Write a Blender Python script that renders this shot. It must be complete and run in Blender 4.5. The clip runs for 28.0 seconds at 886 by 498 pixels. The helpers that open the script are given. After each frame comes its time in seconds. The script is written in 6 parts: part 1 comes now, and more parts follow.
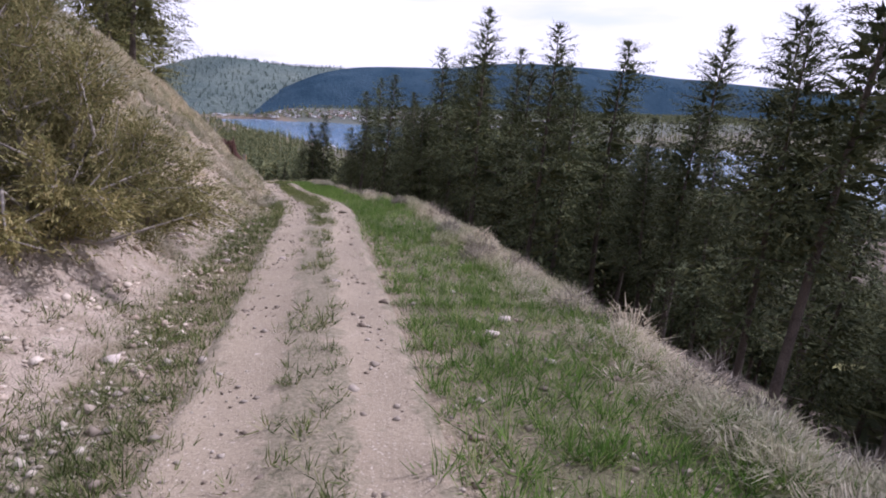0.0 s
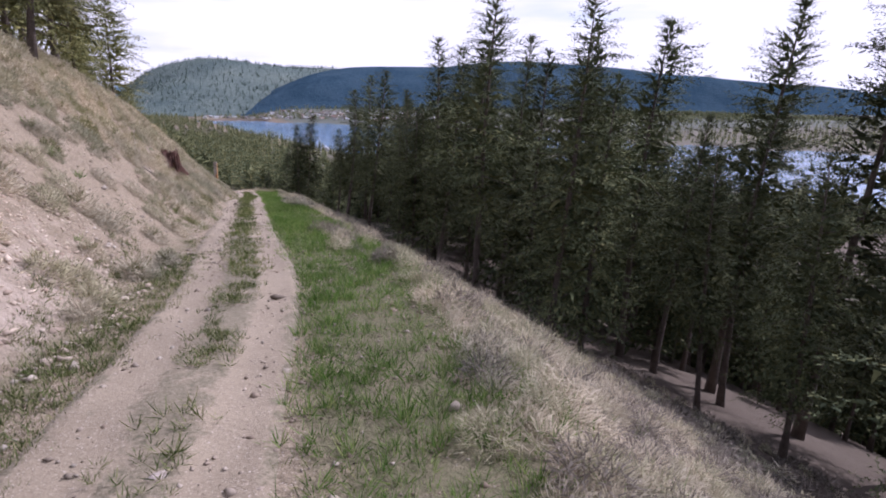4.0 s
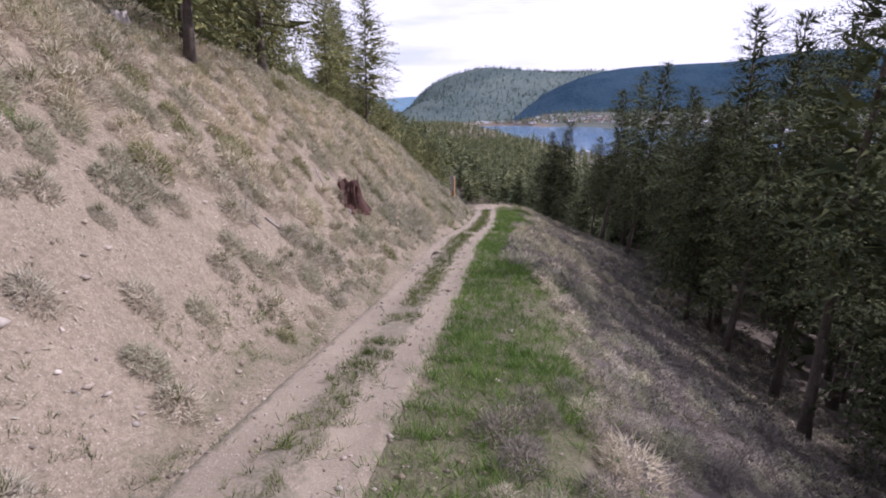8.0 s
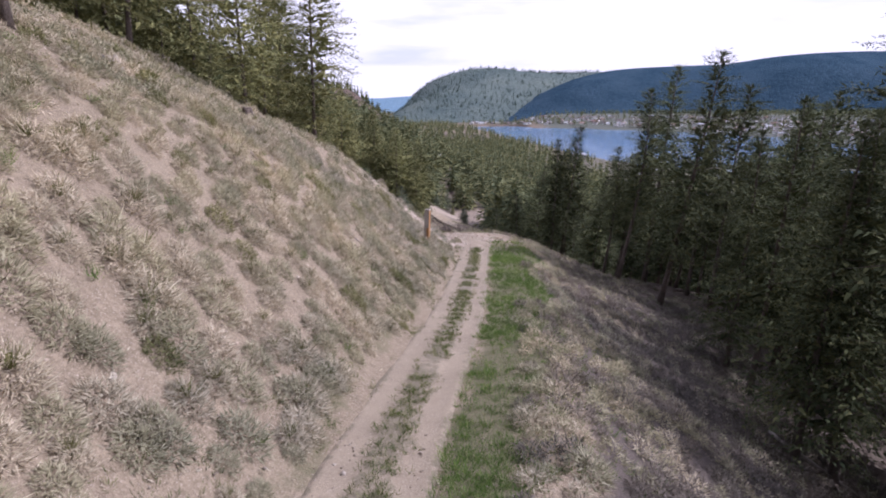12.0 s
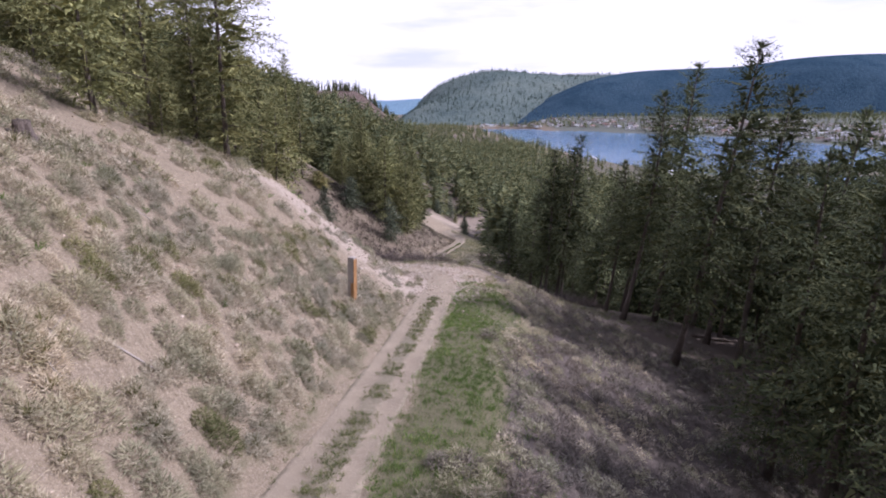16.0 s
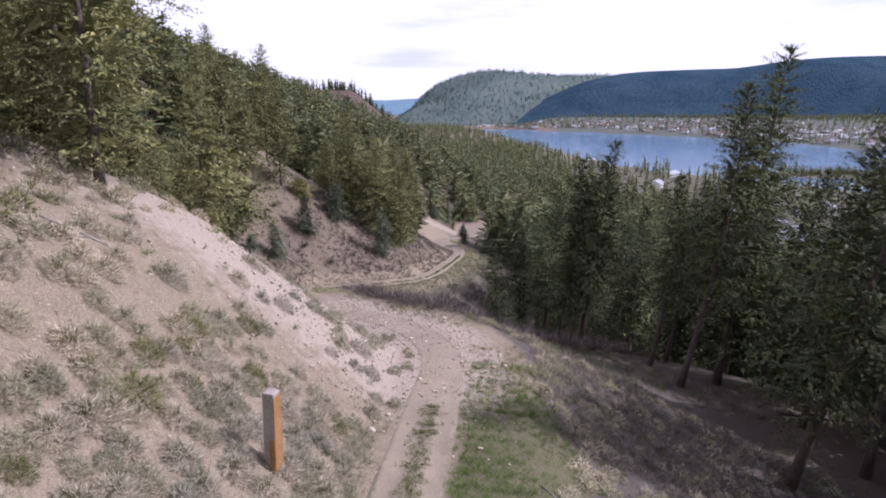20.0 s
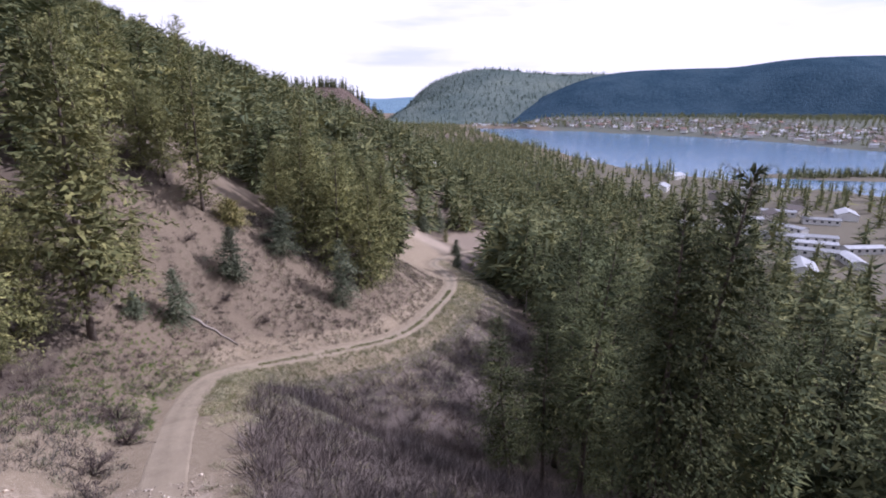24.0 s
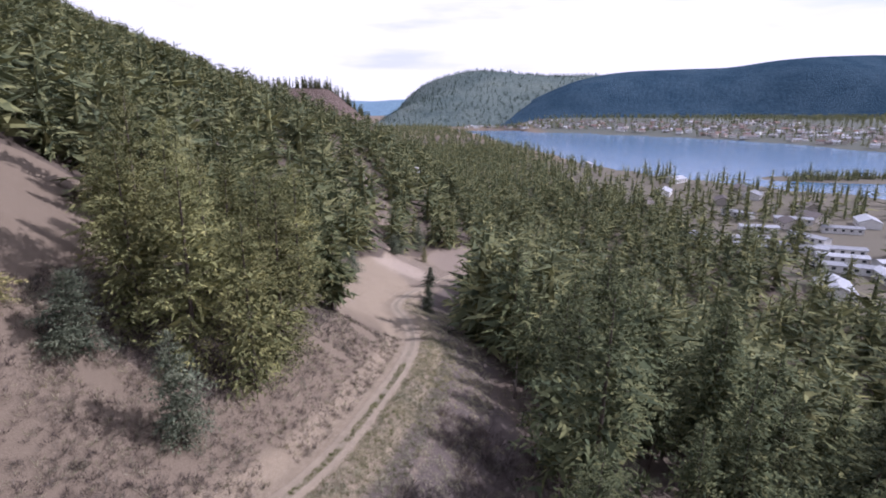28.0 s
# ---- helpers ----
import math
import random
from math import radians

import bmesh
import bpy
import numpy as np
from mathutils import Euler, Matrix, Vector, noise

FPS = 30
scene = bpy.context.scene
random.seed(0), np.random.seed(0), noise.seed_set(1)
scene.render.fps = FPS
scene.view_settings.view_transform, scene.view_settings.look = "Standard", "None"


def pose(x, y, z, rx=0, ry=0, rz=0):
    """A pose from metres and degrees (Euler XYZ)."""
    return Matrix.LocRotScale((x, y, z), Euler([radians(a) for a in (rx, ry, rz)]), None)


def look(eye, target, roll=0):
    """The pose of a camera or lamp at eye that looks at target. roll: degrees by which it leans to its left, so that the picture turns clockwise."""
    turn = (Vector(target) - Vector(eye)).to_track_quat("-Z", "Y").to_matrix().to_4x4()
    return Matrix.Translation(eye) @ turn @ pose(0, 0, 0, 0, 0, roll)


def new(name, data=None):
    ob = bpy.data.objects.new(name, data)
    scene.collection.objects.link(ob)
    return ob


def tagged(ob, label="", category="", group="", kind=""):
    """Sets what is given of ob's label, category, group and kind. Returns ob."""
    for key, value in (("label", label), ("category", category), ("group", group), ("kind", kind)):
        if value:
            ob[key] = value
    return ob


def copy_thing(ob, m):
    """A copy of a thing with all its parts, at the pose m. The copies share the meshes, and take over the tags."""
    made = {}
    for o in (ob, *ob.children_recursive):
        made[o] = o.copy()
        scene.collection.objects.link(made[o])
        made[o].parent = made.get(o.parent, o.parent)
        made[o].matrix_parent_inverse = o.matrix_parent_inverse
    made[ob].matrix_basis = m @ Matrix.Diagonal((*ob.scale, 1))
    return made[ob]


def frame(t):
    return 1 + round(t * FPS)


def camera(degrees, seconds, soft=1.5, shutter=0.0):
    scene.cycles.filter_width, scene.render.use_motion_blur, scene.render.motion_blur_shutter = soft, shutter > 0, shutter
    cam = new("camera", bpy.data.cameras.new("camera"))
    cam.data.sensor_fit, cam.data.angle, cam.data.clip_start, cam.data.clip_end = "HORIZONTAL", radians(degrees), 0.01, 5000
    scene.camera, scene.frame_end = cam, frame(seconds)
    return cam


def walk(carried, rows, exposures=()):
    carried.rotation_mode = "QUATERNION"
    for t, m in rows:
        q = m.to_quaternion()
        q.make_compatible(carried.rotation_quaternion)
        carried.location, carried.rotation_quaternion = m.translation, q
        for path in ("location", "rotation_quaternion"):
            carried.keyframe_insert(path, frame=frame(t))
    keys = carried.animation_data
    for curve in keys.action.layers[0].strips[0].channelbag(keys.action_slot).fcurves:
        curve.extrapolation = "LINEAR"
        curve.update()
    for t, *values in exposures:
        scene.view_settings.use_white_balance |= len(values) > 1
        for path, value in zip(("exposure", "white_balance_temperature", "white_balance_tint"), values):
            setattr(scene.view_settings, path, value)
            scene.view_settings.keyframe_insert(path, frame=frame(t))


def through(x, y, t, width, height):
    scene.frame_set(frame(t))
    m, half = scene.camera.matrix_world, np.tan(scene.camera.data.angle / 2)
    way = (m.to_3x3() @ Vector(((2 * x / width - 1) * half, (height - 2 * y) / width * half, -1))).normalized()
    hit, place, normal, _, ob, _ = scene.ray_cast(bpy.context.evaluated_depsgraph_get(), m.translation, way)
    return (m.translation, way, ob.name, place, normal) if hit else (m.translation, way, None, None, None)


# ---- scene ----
cam = camera(78.5, 28.0, soft=1.9, shutter=0.0)
PATH = [
    (0, (0.0, 0.0, 2.25), (0.047, 1.93, 1.727), 1.9),
    (0.5, (-0.242, 1.056, 2.204), (-0.167, 2.986, 1.685), 1.8),
    (1, (-0.42, 2.279, 2.147), (-0.325, 4.209, 1.629), 1.7),
    (1.5, (-0.556, 3.305, 2.098), (-0.441, 5.236, 1.591), 1.6),
    (2, (-0.533, 3.483, 2.127), (-0.408, 5.41, 1.607), 1.8),
    (2.5, (-0.501, 3.6, 2.191), (-0.362, 5.526, 1.67), 1.9),
    (4.5, (-0.167, 7.807, 2.086), (-0.206, 9.736, 1.559), -0.0),
    (5, (-0.276, 9.002, 2.042), (-0.711, 10.882, 1.518), -0.4),
    (5.5, (-0.263, 10.305, 1.917), (-1.138, 12.028, 1.403), -0.9),
    (6, (-0.311, 11.521, 1.834), (-1.172, 13.251, 1.318), -0.9),
    (6.5, (-0.388, 12.752, 1.782), (-1.237, 14.488, 1.265), -0.9),
    (7, (-0.581, 13.89, 1.68), (-1.423, 15.631, 1.167), -0.9),
    (7.5, (-1.001, 15.126, 1.799), (-1.833, 16.87, 1.283), -0.8),
    (8, (-1.509, 16.474, 2.074), (-2.334, 18.222, 1.558), -0.8),
    (8.5, (-2.161, 18.011, 2.03), (-2.987, 19.762, 1.524), -1.0),
    (9, (-2.677, 19.421, 2.006), (-3.505, 21.169, 1.497), -0.9),
    (9.5, (-3.29, 21.154, 1.962), (-4.106, 22.905, 1.443), -0.6),
    (10, (-3.973, 23.089, 1.732), (-4.784, 24.845, 1.223), -0.6),
    (10.5, (-4.52, 24.895, 1.63), (-5.331, 26.649, 1.118), -0.5),
    (11, (-4.891, 26.414, 1.864), (-5.704, 28.168, 1.351), -0.6),
    (11.5, (-5.465, 27.953, 1.938), (-6.273, 29.71, 1.427), -0.5),
    (12, (-5.908, 29.01, 2.118), (-6.712, 30.767, 1.602), -0.3),
    (12.5, (-5.824, 30.424, 2.065), (-6.644, 32.174, 1.55), -0.4),
    (14.5, (-6.477, 35.3, 2.045), (-7.303, 37.048, 1.535), -0.4),
    (15, (-6.477, 36.364, 2.279), (-7.31, 38.11, 1.768), -0.4),
    (15.5, (-6.562, 37.359, 2.359), (-7.397, 39.104, 1.851), -0.3),
    (16, (-6.651, 38.278, 2.318), (-7.49, 40.021, 1.81), -0.2),
    (16.5, (-6.822, 39.218, 2.291), (-7.662, 40.96, 1.784), -0.1),
    (17, (-7.19, 40.216, 2.188), (-8.026, 41.961, 1.68), -0.2),
    (17.5, (-7.64, 41.432, 2.102), (-8.476, 43.177, 1.594), -0.1),
    (18, (-8.165, 42.436, 2.054), (-8.998, 44.183, 1.549), -0.2),
    (18.5, (-8.878, 43.71, 2.063), (-9.711, 45.456, 1.554), 0.0),
    (19, (-9.746, 45.088, 2.01), (-10.577, 46.837, 1.508), 0.1),
    (19.5, (-10.689, 46.486, 2.075), (-11.516, 48.236, 1.573), 0.3),
    (20, (-11.539, 47.954, 2.127), (-12.366, 49.703, 1.619), 0.1),
    (20.5, (-12.456, 49.347, 1.997), (-13.276, 51.1, 1.495), 0.5),
    (21, (-13.313, 50.985, 1.952), (-14.13, 52.741, 1.454), 0.7),
    (21.5, (-14.093, 52.753, 2.059), (-14.908, 54.511, 1.565), 1.0),
    (22, (-14.772, 54.797, 2.72), (-15.587, 56.551, 2.209), 0.3),
    (22.5, (-15.69, 57.481, 2.621), (-16.505, 59.235, 2.111), 0.3),
    (24.5, (-20.673, 71.74, 1.161), (-21.482, 73.496, 0.649), 0.2),
    (25, (-21.474, 74.862, 0.641), (-22.285, 76.62, 0.138), -0.1),
    (25.5, (-22.384, 78.021, 0.626), (-23.193, 79.779, 0.122), 0.0),
    (26, (-23.268, 81.336, 0.527), (-24.081, 83.094, 0.027), 0.0),
    (26.5, (-24.074, 84.476, 0.373), (-24.887, 86.235, -0.124), -0.2),
    (27, (-24.826, 87.67, 0.269), (-25.635, 89.433, -0.222), -0.3),
    (27.5, (-25.637, 90.885, 0.248), (-26.441, 92.648, -0.247), -0.2),
    (28, (-26.636, 94.245, 0.351), (-27.429, 96.011, -0.153), -0.0),
]
walk(cam, [(t, look(eye, target, roll)) for t, eye, target, roll in PATH], [(0.0, 0.3, 5550.0, 30.0), (28.0, 0.3, 5550.0, 30.0)])

# ---- sky and sun ----
SUN_DIR = Vector((0.842, 0.534, 0.86)).normalized()      # towards the sun
world = bpy.data.worlds.new("world")
scene.world = world
world.use_nodes = True
wn, wl = world.node_tree.nodes, world.node_tree.links
wn.clear()
w_out, w_bg = wn.new("ShaderNodeOutputWorld"), wn.new("ShaderNodeBackground")
w_sky = wn.new("ShaderNodeTexSky")
w_sky.sky_type, w_sky.sun_disc = "NISHITA", False
w_sky.sun_elevation = math.asin(SUN_DIR.z)
w_sky.sun_rotation = math.atan2(SUN_DIR.x, SUN_DIR.y)
w_tc, w_map = wn.new("ShaderNodeTexCoord"), wn.new("ShaderNodeMapping")
w_map.inputs["Scale"].default_value = (1.6, 1.6, 9.0)
w_noise = wn.new("ShaderNodeTexNoise")
w_noise.inputs["Scale"].default_value, w_noise.inputs["Detail"].default_value = 2.2, 6.0
w_ramp = wn.new("ShaderNodeValToRGB")
w_ramp.color_ramp.elements[0].position, w_ramp.color_ramp.elements[1].position = 0.40, 0.54
w_ramp.color_ramp.elements[0].color, w_ramp.color_ramp.elements[1].color = (0.62, 0.62, 0.62, 1), (1, 1, 1, 1)
w_mix = wn.new("ShaderNodeMixRGB")
w_mix.inputs[2].default_value = (9.6, 9.4, 9.4, 1)    # bright thin cloud
wl.new(w_tc.outputs["Generated"], w_map.inputs["Vector"])
wl.new(w_map.outputs["Vector"], w_noise.inputs["Vector"])
w_sep = wn.new("ShaderNodeSeparateXYZ")
wl.new(w_tc.outputs["Generated"], w_sep.inputs["Vector"])
w_low = wn.new("ShaderNodeMapRange")                   # cloud looks closed towards the horizon, broken overhead
w_low.interpolation_type = "SMOOTHSTEP"
w_low.inputs["From Min"].default_value, w_low.inputs["From Max"].default_value = 0.08, 0.6
w_low.inputs["To Min"].default_value, w_low.inputs["To Max"].default_value = 0.10, -0.10
wl.new(w_sep.outputs["Z"], w_low.inputs["Value"])
w_add = wn.new("ShaderNodeMath")
w_add.operation = "ADD"
wl.new(w_noise.outputs["Fac"], w_add.inputs[0])
wl.new(w_low.outputs["Result"], w_add.inputs[1])
wl.new(w_add.outputs["Value"], w_ramp.inputs["Fac"])
wl.new(w_ramp.outputs["Color"], w_mix.inputs["Fac"])
wl.new(w_sky.outputs["Color"], w_mix.inputs[1])
wl.new(w_mix.outputs["Color"], w_bg.inputs["Color"])
w_bg.inputs["Strength"].default_value = 0.09
wl.new(w_bg.outputs["Background"], w_out.inputs["Surface"])
sun_data = bpy.data.lights.new("sun", "SUN")
sun_data.energy, sun_data.angle, sun_data.color = 3.9, radians(0.6), (1.0, 0.95, 0.87)
sun = new("sun", sun_data)
sun.matrix_world = look((0, 0, 60), Vector((0, 0, 60)) - SUN_DIR)

# ---- shape of the ground ----
# TERRAIN BEGIN
TRACK = np.array([
    (1.4, -12, 1.3), (-0.3, 0, .4), (-0.85, 3.6, .08), (-2.0, 9.3, -.3), (-3.05, 14.5, -.68), (-5.05, 20.5, -1.4), (-7.1, 27, -2.3),
    (-9.95, 35.8, -3.3), (-12.6, 44.8, -4.75), (-15.5, 53.3, -6.1), (-18, 60.5, -7.1), (-20.5, 66.8, -8.0), (-24, 70.3, -8.7), (-30, 74.3, -10.3),
    (-38, 81, -12.8), (-46, 88.5, -15.9), (-51, 95, -18.3), (-51.5, 101, -20.1), (-48.5, 107.5, -21.0), (-46.8, 114, -22.1), (-46.8, 120, -22.8),
    (-48.3, 128, -23.7), (-51, 138, -25.3), (-55, 148.5, -27.2), (-60.5, 157, -28.5), (-66, 164, -29.7), (-69.5, 174, -31.6), (-73, 192, -35.2), (-77, 212, -39.6), (-79, 226, -42.4)])
WATER = -57.0


def spline(points, step):
    """A smooth line through the points, resampled evenly."""
    p = np.vstack([2 * points[0] - points[1], points, 2 * points[-1] - points[-2]])
    out = []
    for i in range(1, len(p) - 2):
        n = max(2, int(np.linalg.norm(p[i + 1] - p[i]) / step))
        t = (np.arange(n) / n)[:, None]
        a, b, c, d = p[i - 1], p[i], p[i + 1], p[i + 2]
        out.append(0.5 * (2 * b + (c - a) * t + (2 * a - 5 * b + 4 * c - d) * t**2 + (3 * b - a - 3 * c + d) * t**3))
    return np.vstack([*out, points[-1:]])


LINE = spline(TRACK, 0.6)
LINE_T = np.gradient(LINE[:, :2], axis=0)
LINE_T /= np.linalg.norm(LINE_T, axis=1)[:, None]


def smooth(x, a, b):
    t = np.clip((x - a) / (b - a), 0, 1)
    return t * t * (3 - 2 * t)


def wave(x, y, size, seed=0.0):
    """Cheap smooth unevenness between -1 and 1."""
    a, b = x / size + seed * 1.7, y / size - seed * 2.3
    return (np.sin(a * 1.3 + 1.9 * np.sin(b * 0.7 + seed)) + np.sin(b * 1.7 - 1.4 * np.sin(a * 0.9 + 2.1)) + np.sin((a + b) * 1.1 + 1.1 * np.sin(a - b))) / 3


def along(x, y):
    """Signed distance to the track (right of it: plus), the track's height there and the y of its nearest point."""
    x, y = np.atleast_1d(np.asarray(x, float)), np.atleast_1d(np.asarray(y, float))
    d, zt, yn = np.empty(len(x)), np.empty(len(x)), np.empty(len(x))
    for i in range(0, len(x), 20000):
        j = slice(i, i + 20000)
        dx, dy = x[j, None] - LINE[None, :, 0], y[j, None] - LINE[None, :, 1]
        q = dx * dx + dy * dy
        k = q.argmin(1)
        m = np.arange(len(k))
        near = q[m, k]
        w = 1.0 / (q + 0.3 + 0.02 * near[:, None]) ** 3
        zt[j] = (w * LINE[None, :, 2]).sum(1) / w.sum(1)
        yn[j] = (w * LINE[None, :, 1]).sum(1) / w.sum(1)
        side = np.sign(dx[m, k] * LINE_T[k, 1] - dy[m, k] * LINE_T[k, 0])
        d[j] = side * np.sqrt(near)
    return d, zt, yn


def height(x, y, full=False):
    """Height of the ground: a benched track on a hillside that runs down to a lake plain."""
    x, y = np.atleast_1d(np.asarray(x, float)), np.atleast_1d(np.asarray(y, float))
    d, zt, yn = along(x, y)
    u = np.abs(d)
    kl = np.interp(yn, [0, 12, 25, 40, 50, 62, 71, 78, 90, 101, 112, 125, 140, 165], [0.7, 0.85, 1.08, 1.0, 0.94, 0.96, 0.95, 0.5, 0.4, 0.9, 0.66, 0.66, 0.62, 0.45])
    toe = np.interp(yn, [0, 10, 16, 22, 30, 56, 66, 80, 100, 240], [1.9, 1.8, 1.6, 1.25, 1.0, 1.1, 2.0, 2.4, 1.9, 2.0])
    kr = np.interp(yn, [0, 35, 60, 80, 120, 150], [0.68, 0.66, 0.5, 0.46, 0.5, 0.45])
    sh = np.interp(yn, [0, 30, 50, 66, 75, 100, 240], [2.9, 2.7, 2.6, 3.2, 3.6, 2.0, 2.2])
    low_k = np.interp(yn, [0, 50, 60, 66, 76, 88], [0.42, 0.42, 0.32, 0.2, 0.24, 0.42])
    ease = np.interp(yn, [0, 20, 50, 66, 73, 80, 90, 98, 106, 115, 130], [0.42, 0.45, 0.52, 0.55, 0.5, 0.42, 0.42, 0.8, 0.85, 0.66, 0.5])
    ul = np.maximum(u - toe, 0)
    over = np.maximum(ul - np.interp(yn, [0, 10, 25, 60, 70], [3.0, 4.5, 5.2, 6.0, 7.0]), 0)
    left = kl * (np.sqrt(ul**2 + 0.02) - 0.14) - (kl - ease) * (np.sqrt(over**2 + 1.0) - 1.0)
    ur = np.maximum(u - sh, 0)
    right = -0.05 * np.clip(u - 1.2, 0, 3) - kr * (np.sqrt(ur**2 + 0.16) - 0.4) + (kr - low_k) * np.maximum(ur - 9, 0) * smooth(ur, 8, 16)
    rough = smooth(u, 2.0, 6.0) * (0.22 * wave(x, y, 2.7) + 0.35 * wave(x, y, 9.0, 1.3)) + smooth(u, 1.6, 3.0) * 0.05 * wave(x, y, 0.8, 2.2)
    bench = zt + np.where(d < 0, left, right) + rough
    r = (x + 20) * 0.80 + (y - 66) * 0.60
    a = (x + 20) * -0.60 + (y - 66) * 0.80
    slope = -12 - np.where(r < 0, 0.44, 0.55) * r
    slope = slope - 0.30 * np.maximum(slope - 110, 0)
    slope = slope + smooth(np.abs(r), 10, 60) * (2.5 * wave(x, y, 38, 0.4) + 1.2 * wave(x, y, 17, 3.1))
    slope = slope + 13 * np.exp(-(((x + 168) / 60) ** 2 + ((y - 345) / 70) ** 2))
    slope = slope * (1 - smooth(a, 650, 1000)) + (-54) * smooth(a, 650, 1000)
    low = -54.5 + 0.6 * wave(x, y, 60, 2.0)
    nat = low + 4.0 * np.log1p(np.exp(np.clip((slope - low) / 4.0, -30, 30))) * (slope - low < 110) + np.where(slope - low < 110, 0, slope - low)
    # the lake bed, and the town's slope on the far side
    shore = shore_line(x, y)
    f, s = -0.43 * (x + 26.6) + 0.90 * (y - 94.2), 0.90 * (x + 26.6) + 0.43 * (y - 94.2)
    across = smooth(s, 190, 330) * smooth(f, 560, 760)
    nat = nat + across * 0.075 * np.clip(-shore - 8, 0, 330)
    nat = nat - 9.0 * smooth(shore, -6, 40)
    b = np.maximum(smooth(u, 28, 75), smooth((y - 226) * 0.97 - (x + 79) * 0.2, -8, 24))
    z = bench * (1 - b) + nat * b
    pad = smooth(np.hypot((x + 80) / 1.2, y - 238), 36, 9)
    z = z * (1 - pad) + (-43.6) * pad
    return (z, d, yn, b, shore) if full else z


def shore_line(x, y):
    """Metres out into the lake; below zero on land (both shores)."""
    f = -0.43 * (x + 26.6) + 0.90 * (y - 94.2)          # ahead
    s = 0.90 * (x + 26.6) + 0.43 * (y - 94.2)           # to the right
    near = np.interp(f, [-400, 330, 349, 374, 420, 498, 608, 862, 1140, 1500], [420, 305, 286, 254, 216, 176, 150, 122, 91, 20])
    far = np.interp(f, [-400, 400, 718, 893, 1108, 1351, 1458, 1539, 1600], [1400, 760, 600, 592, 501, 329, 131, 28, -60])
    spit = np.hypot(np.maximum(np.abs(s - 400) - 105, 0), (f - 438 + 0.05 * (s - 300)) * 1.0) - 15
    return np.minimum(np.minimum(s - near, far - s) + 6 * wave(x, y, 70, 5.0), spit)
# TERRAIN END


# ---- materials ----
def nodes_of(name):
    m = bpy.data.materials.new(name)
    m.use_nodes = True
    n, l = m.node_tree.nodes, m.node_tree.links
    return m, n, l, n["Principled BSDF"]


def noise_node(n, l, coord, scale, detail=5.0, rough=0.6):
    t = n.new("ShaderNodeTexNoise")
    t.inputs["Scale"].default_value, t.inputs["Detail"].default_value, t.inputs["Roughness"].default_value = scale, detail, rough
    l.new(coord, t.inputs["Vector"])
    return t.outputs["Fac"]


def ramp_node(n, l, fac, stops):
    r = n.new("ShaderNodeValToRGB")
    e = r.color_ramp.elements
    e[0].position, e[0].color = stops[0][0], (*stops[0][1], 1)
    e[1].position, e[1].color = stops[-1][0], (*stops[-1][1], 1)
    for p, c in stops[1:-1]:
        k = e.new(p)
        k.color = (*c, 1)
    l.new(fac, r.inputs["Fac"])
    return r.outputs["Color"]


def mix_node(n, l, fac, a, b, blend="MIX"):
    m = n.new("ShaderNodeMixRGB")
    m.blend_type = blend
    for sock, v in zip(m.inputs, (fac, a, b)):
        if isinstance(v, (int, float)):
            sock.default_value = v
        elif isinstance(v, tuple):
            sock.default_value = (*v, 1)
        else:
            l.new(v, sock)
    return m.outputs["Color"]


def bump_node(n, l, bsdf, fac, strength, distance=0.05):
    b = n.new("ShaderNodeBump")
    b.inputs["Strength"].default_value, b.inputs["Distance"].default_value = strength, distance
    l.new(fac, b.inputs["Height"])
    l.new(b.outputs["Normal"], bsdf.inputs["Normal"])


def surface(name, dark, light, scale=4.0, fine=30.0, rough=0.85, bump=0.4, depth=0.03, metal=0.0, vary=0.0):
    """Two tones at a coarse and a fine scale, with relief; vary: spread of brightness from object to object."""
    m, n, l, b = nodes_of(name)
    co = n.new("ShaderNodeTexCoord").outputs["Object"]
    f1, f2 = noise_node(n, l, co, scale), noise_node(n, l, co, fine, 3.0)
    c = ramp_node(n, l, f1, [(0.32, dark), (0.68, light)])
    c = mix_node(n, l, 0.45, c, ramp_node(n, l, f2, [(0.3, tuple(v * 0.55 for v in dark)), (0.7, tuple(min(1, v * 1.25) for v in light))]))
    if vary:
        o = n.new("ShaderNodeObjectInfo")
        hv = n.new("ShaderNodeMapRange")
        hv.inputs["To Min"].default_value, hv.inputs["To Max"].default_value = 1 - vary, 1 + vary
        l.new(o.outputs["Random"], hv.inputs["Value"])
        c = mix_node(n, l, 1.0, c, hv.outputs["Result"], "MULTIPLY")
    l.new(c, b.inputs["Base Color"])
    b.inputs["Roughness"].default_value, b.inputs["Metallic"].default_value = rough, metal
    if bump:
        bump_node(n, l, b, f2, bump, depth)
    return m


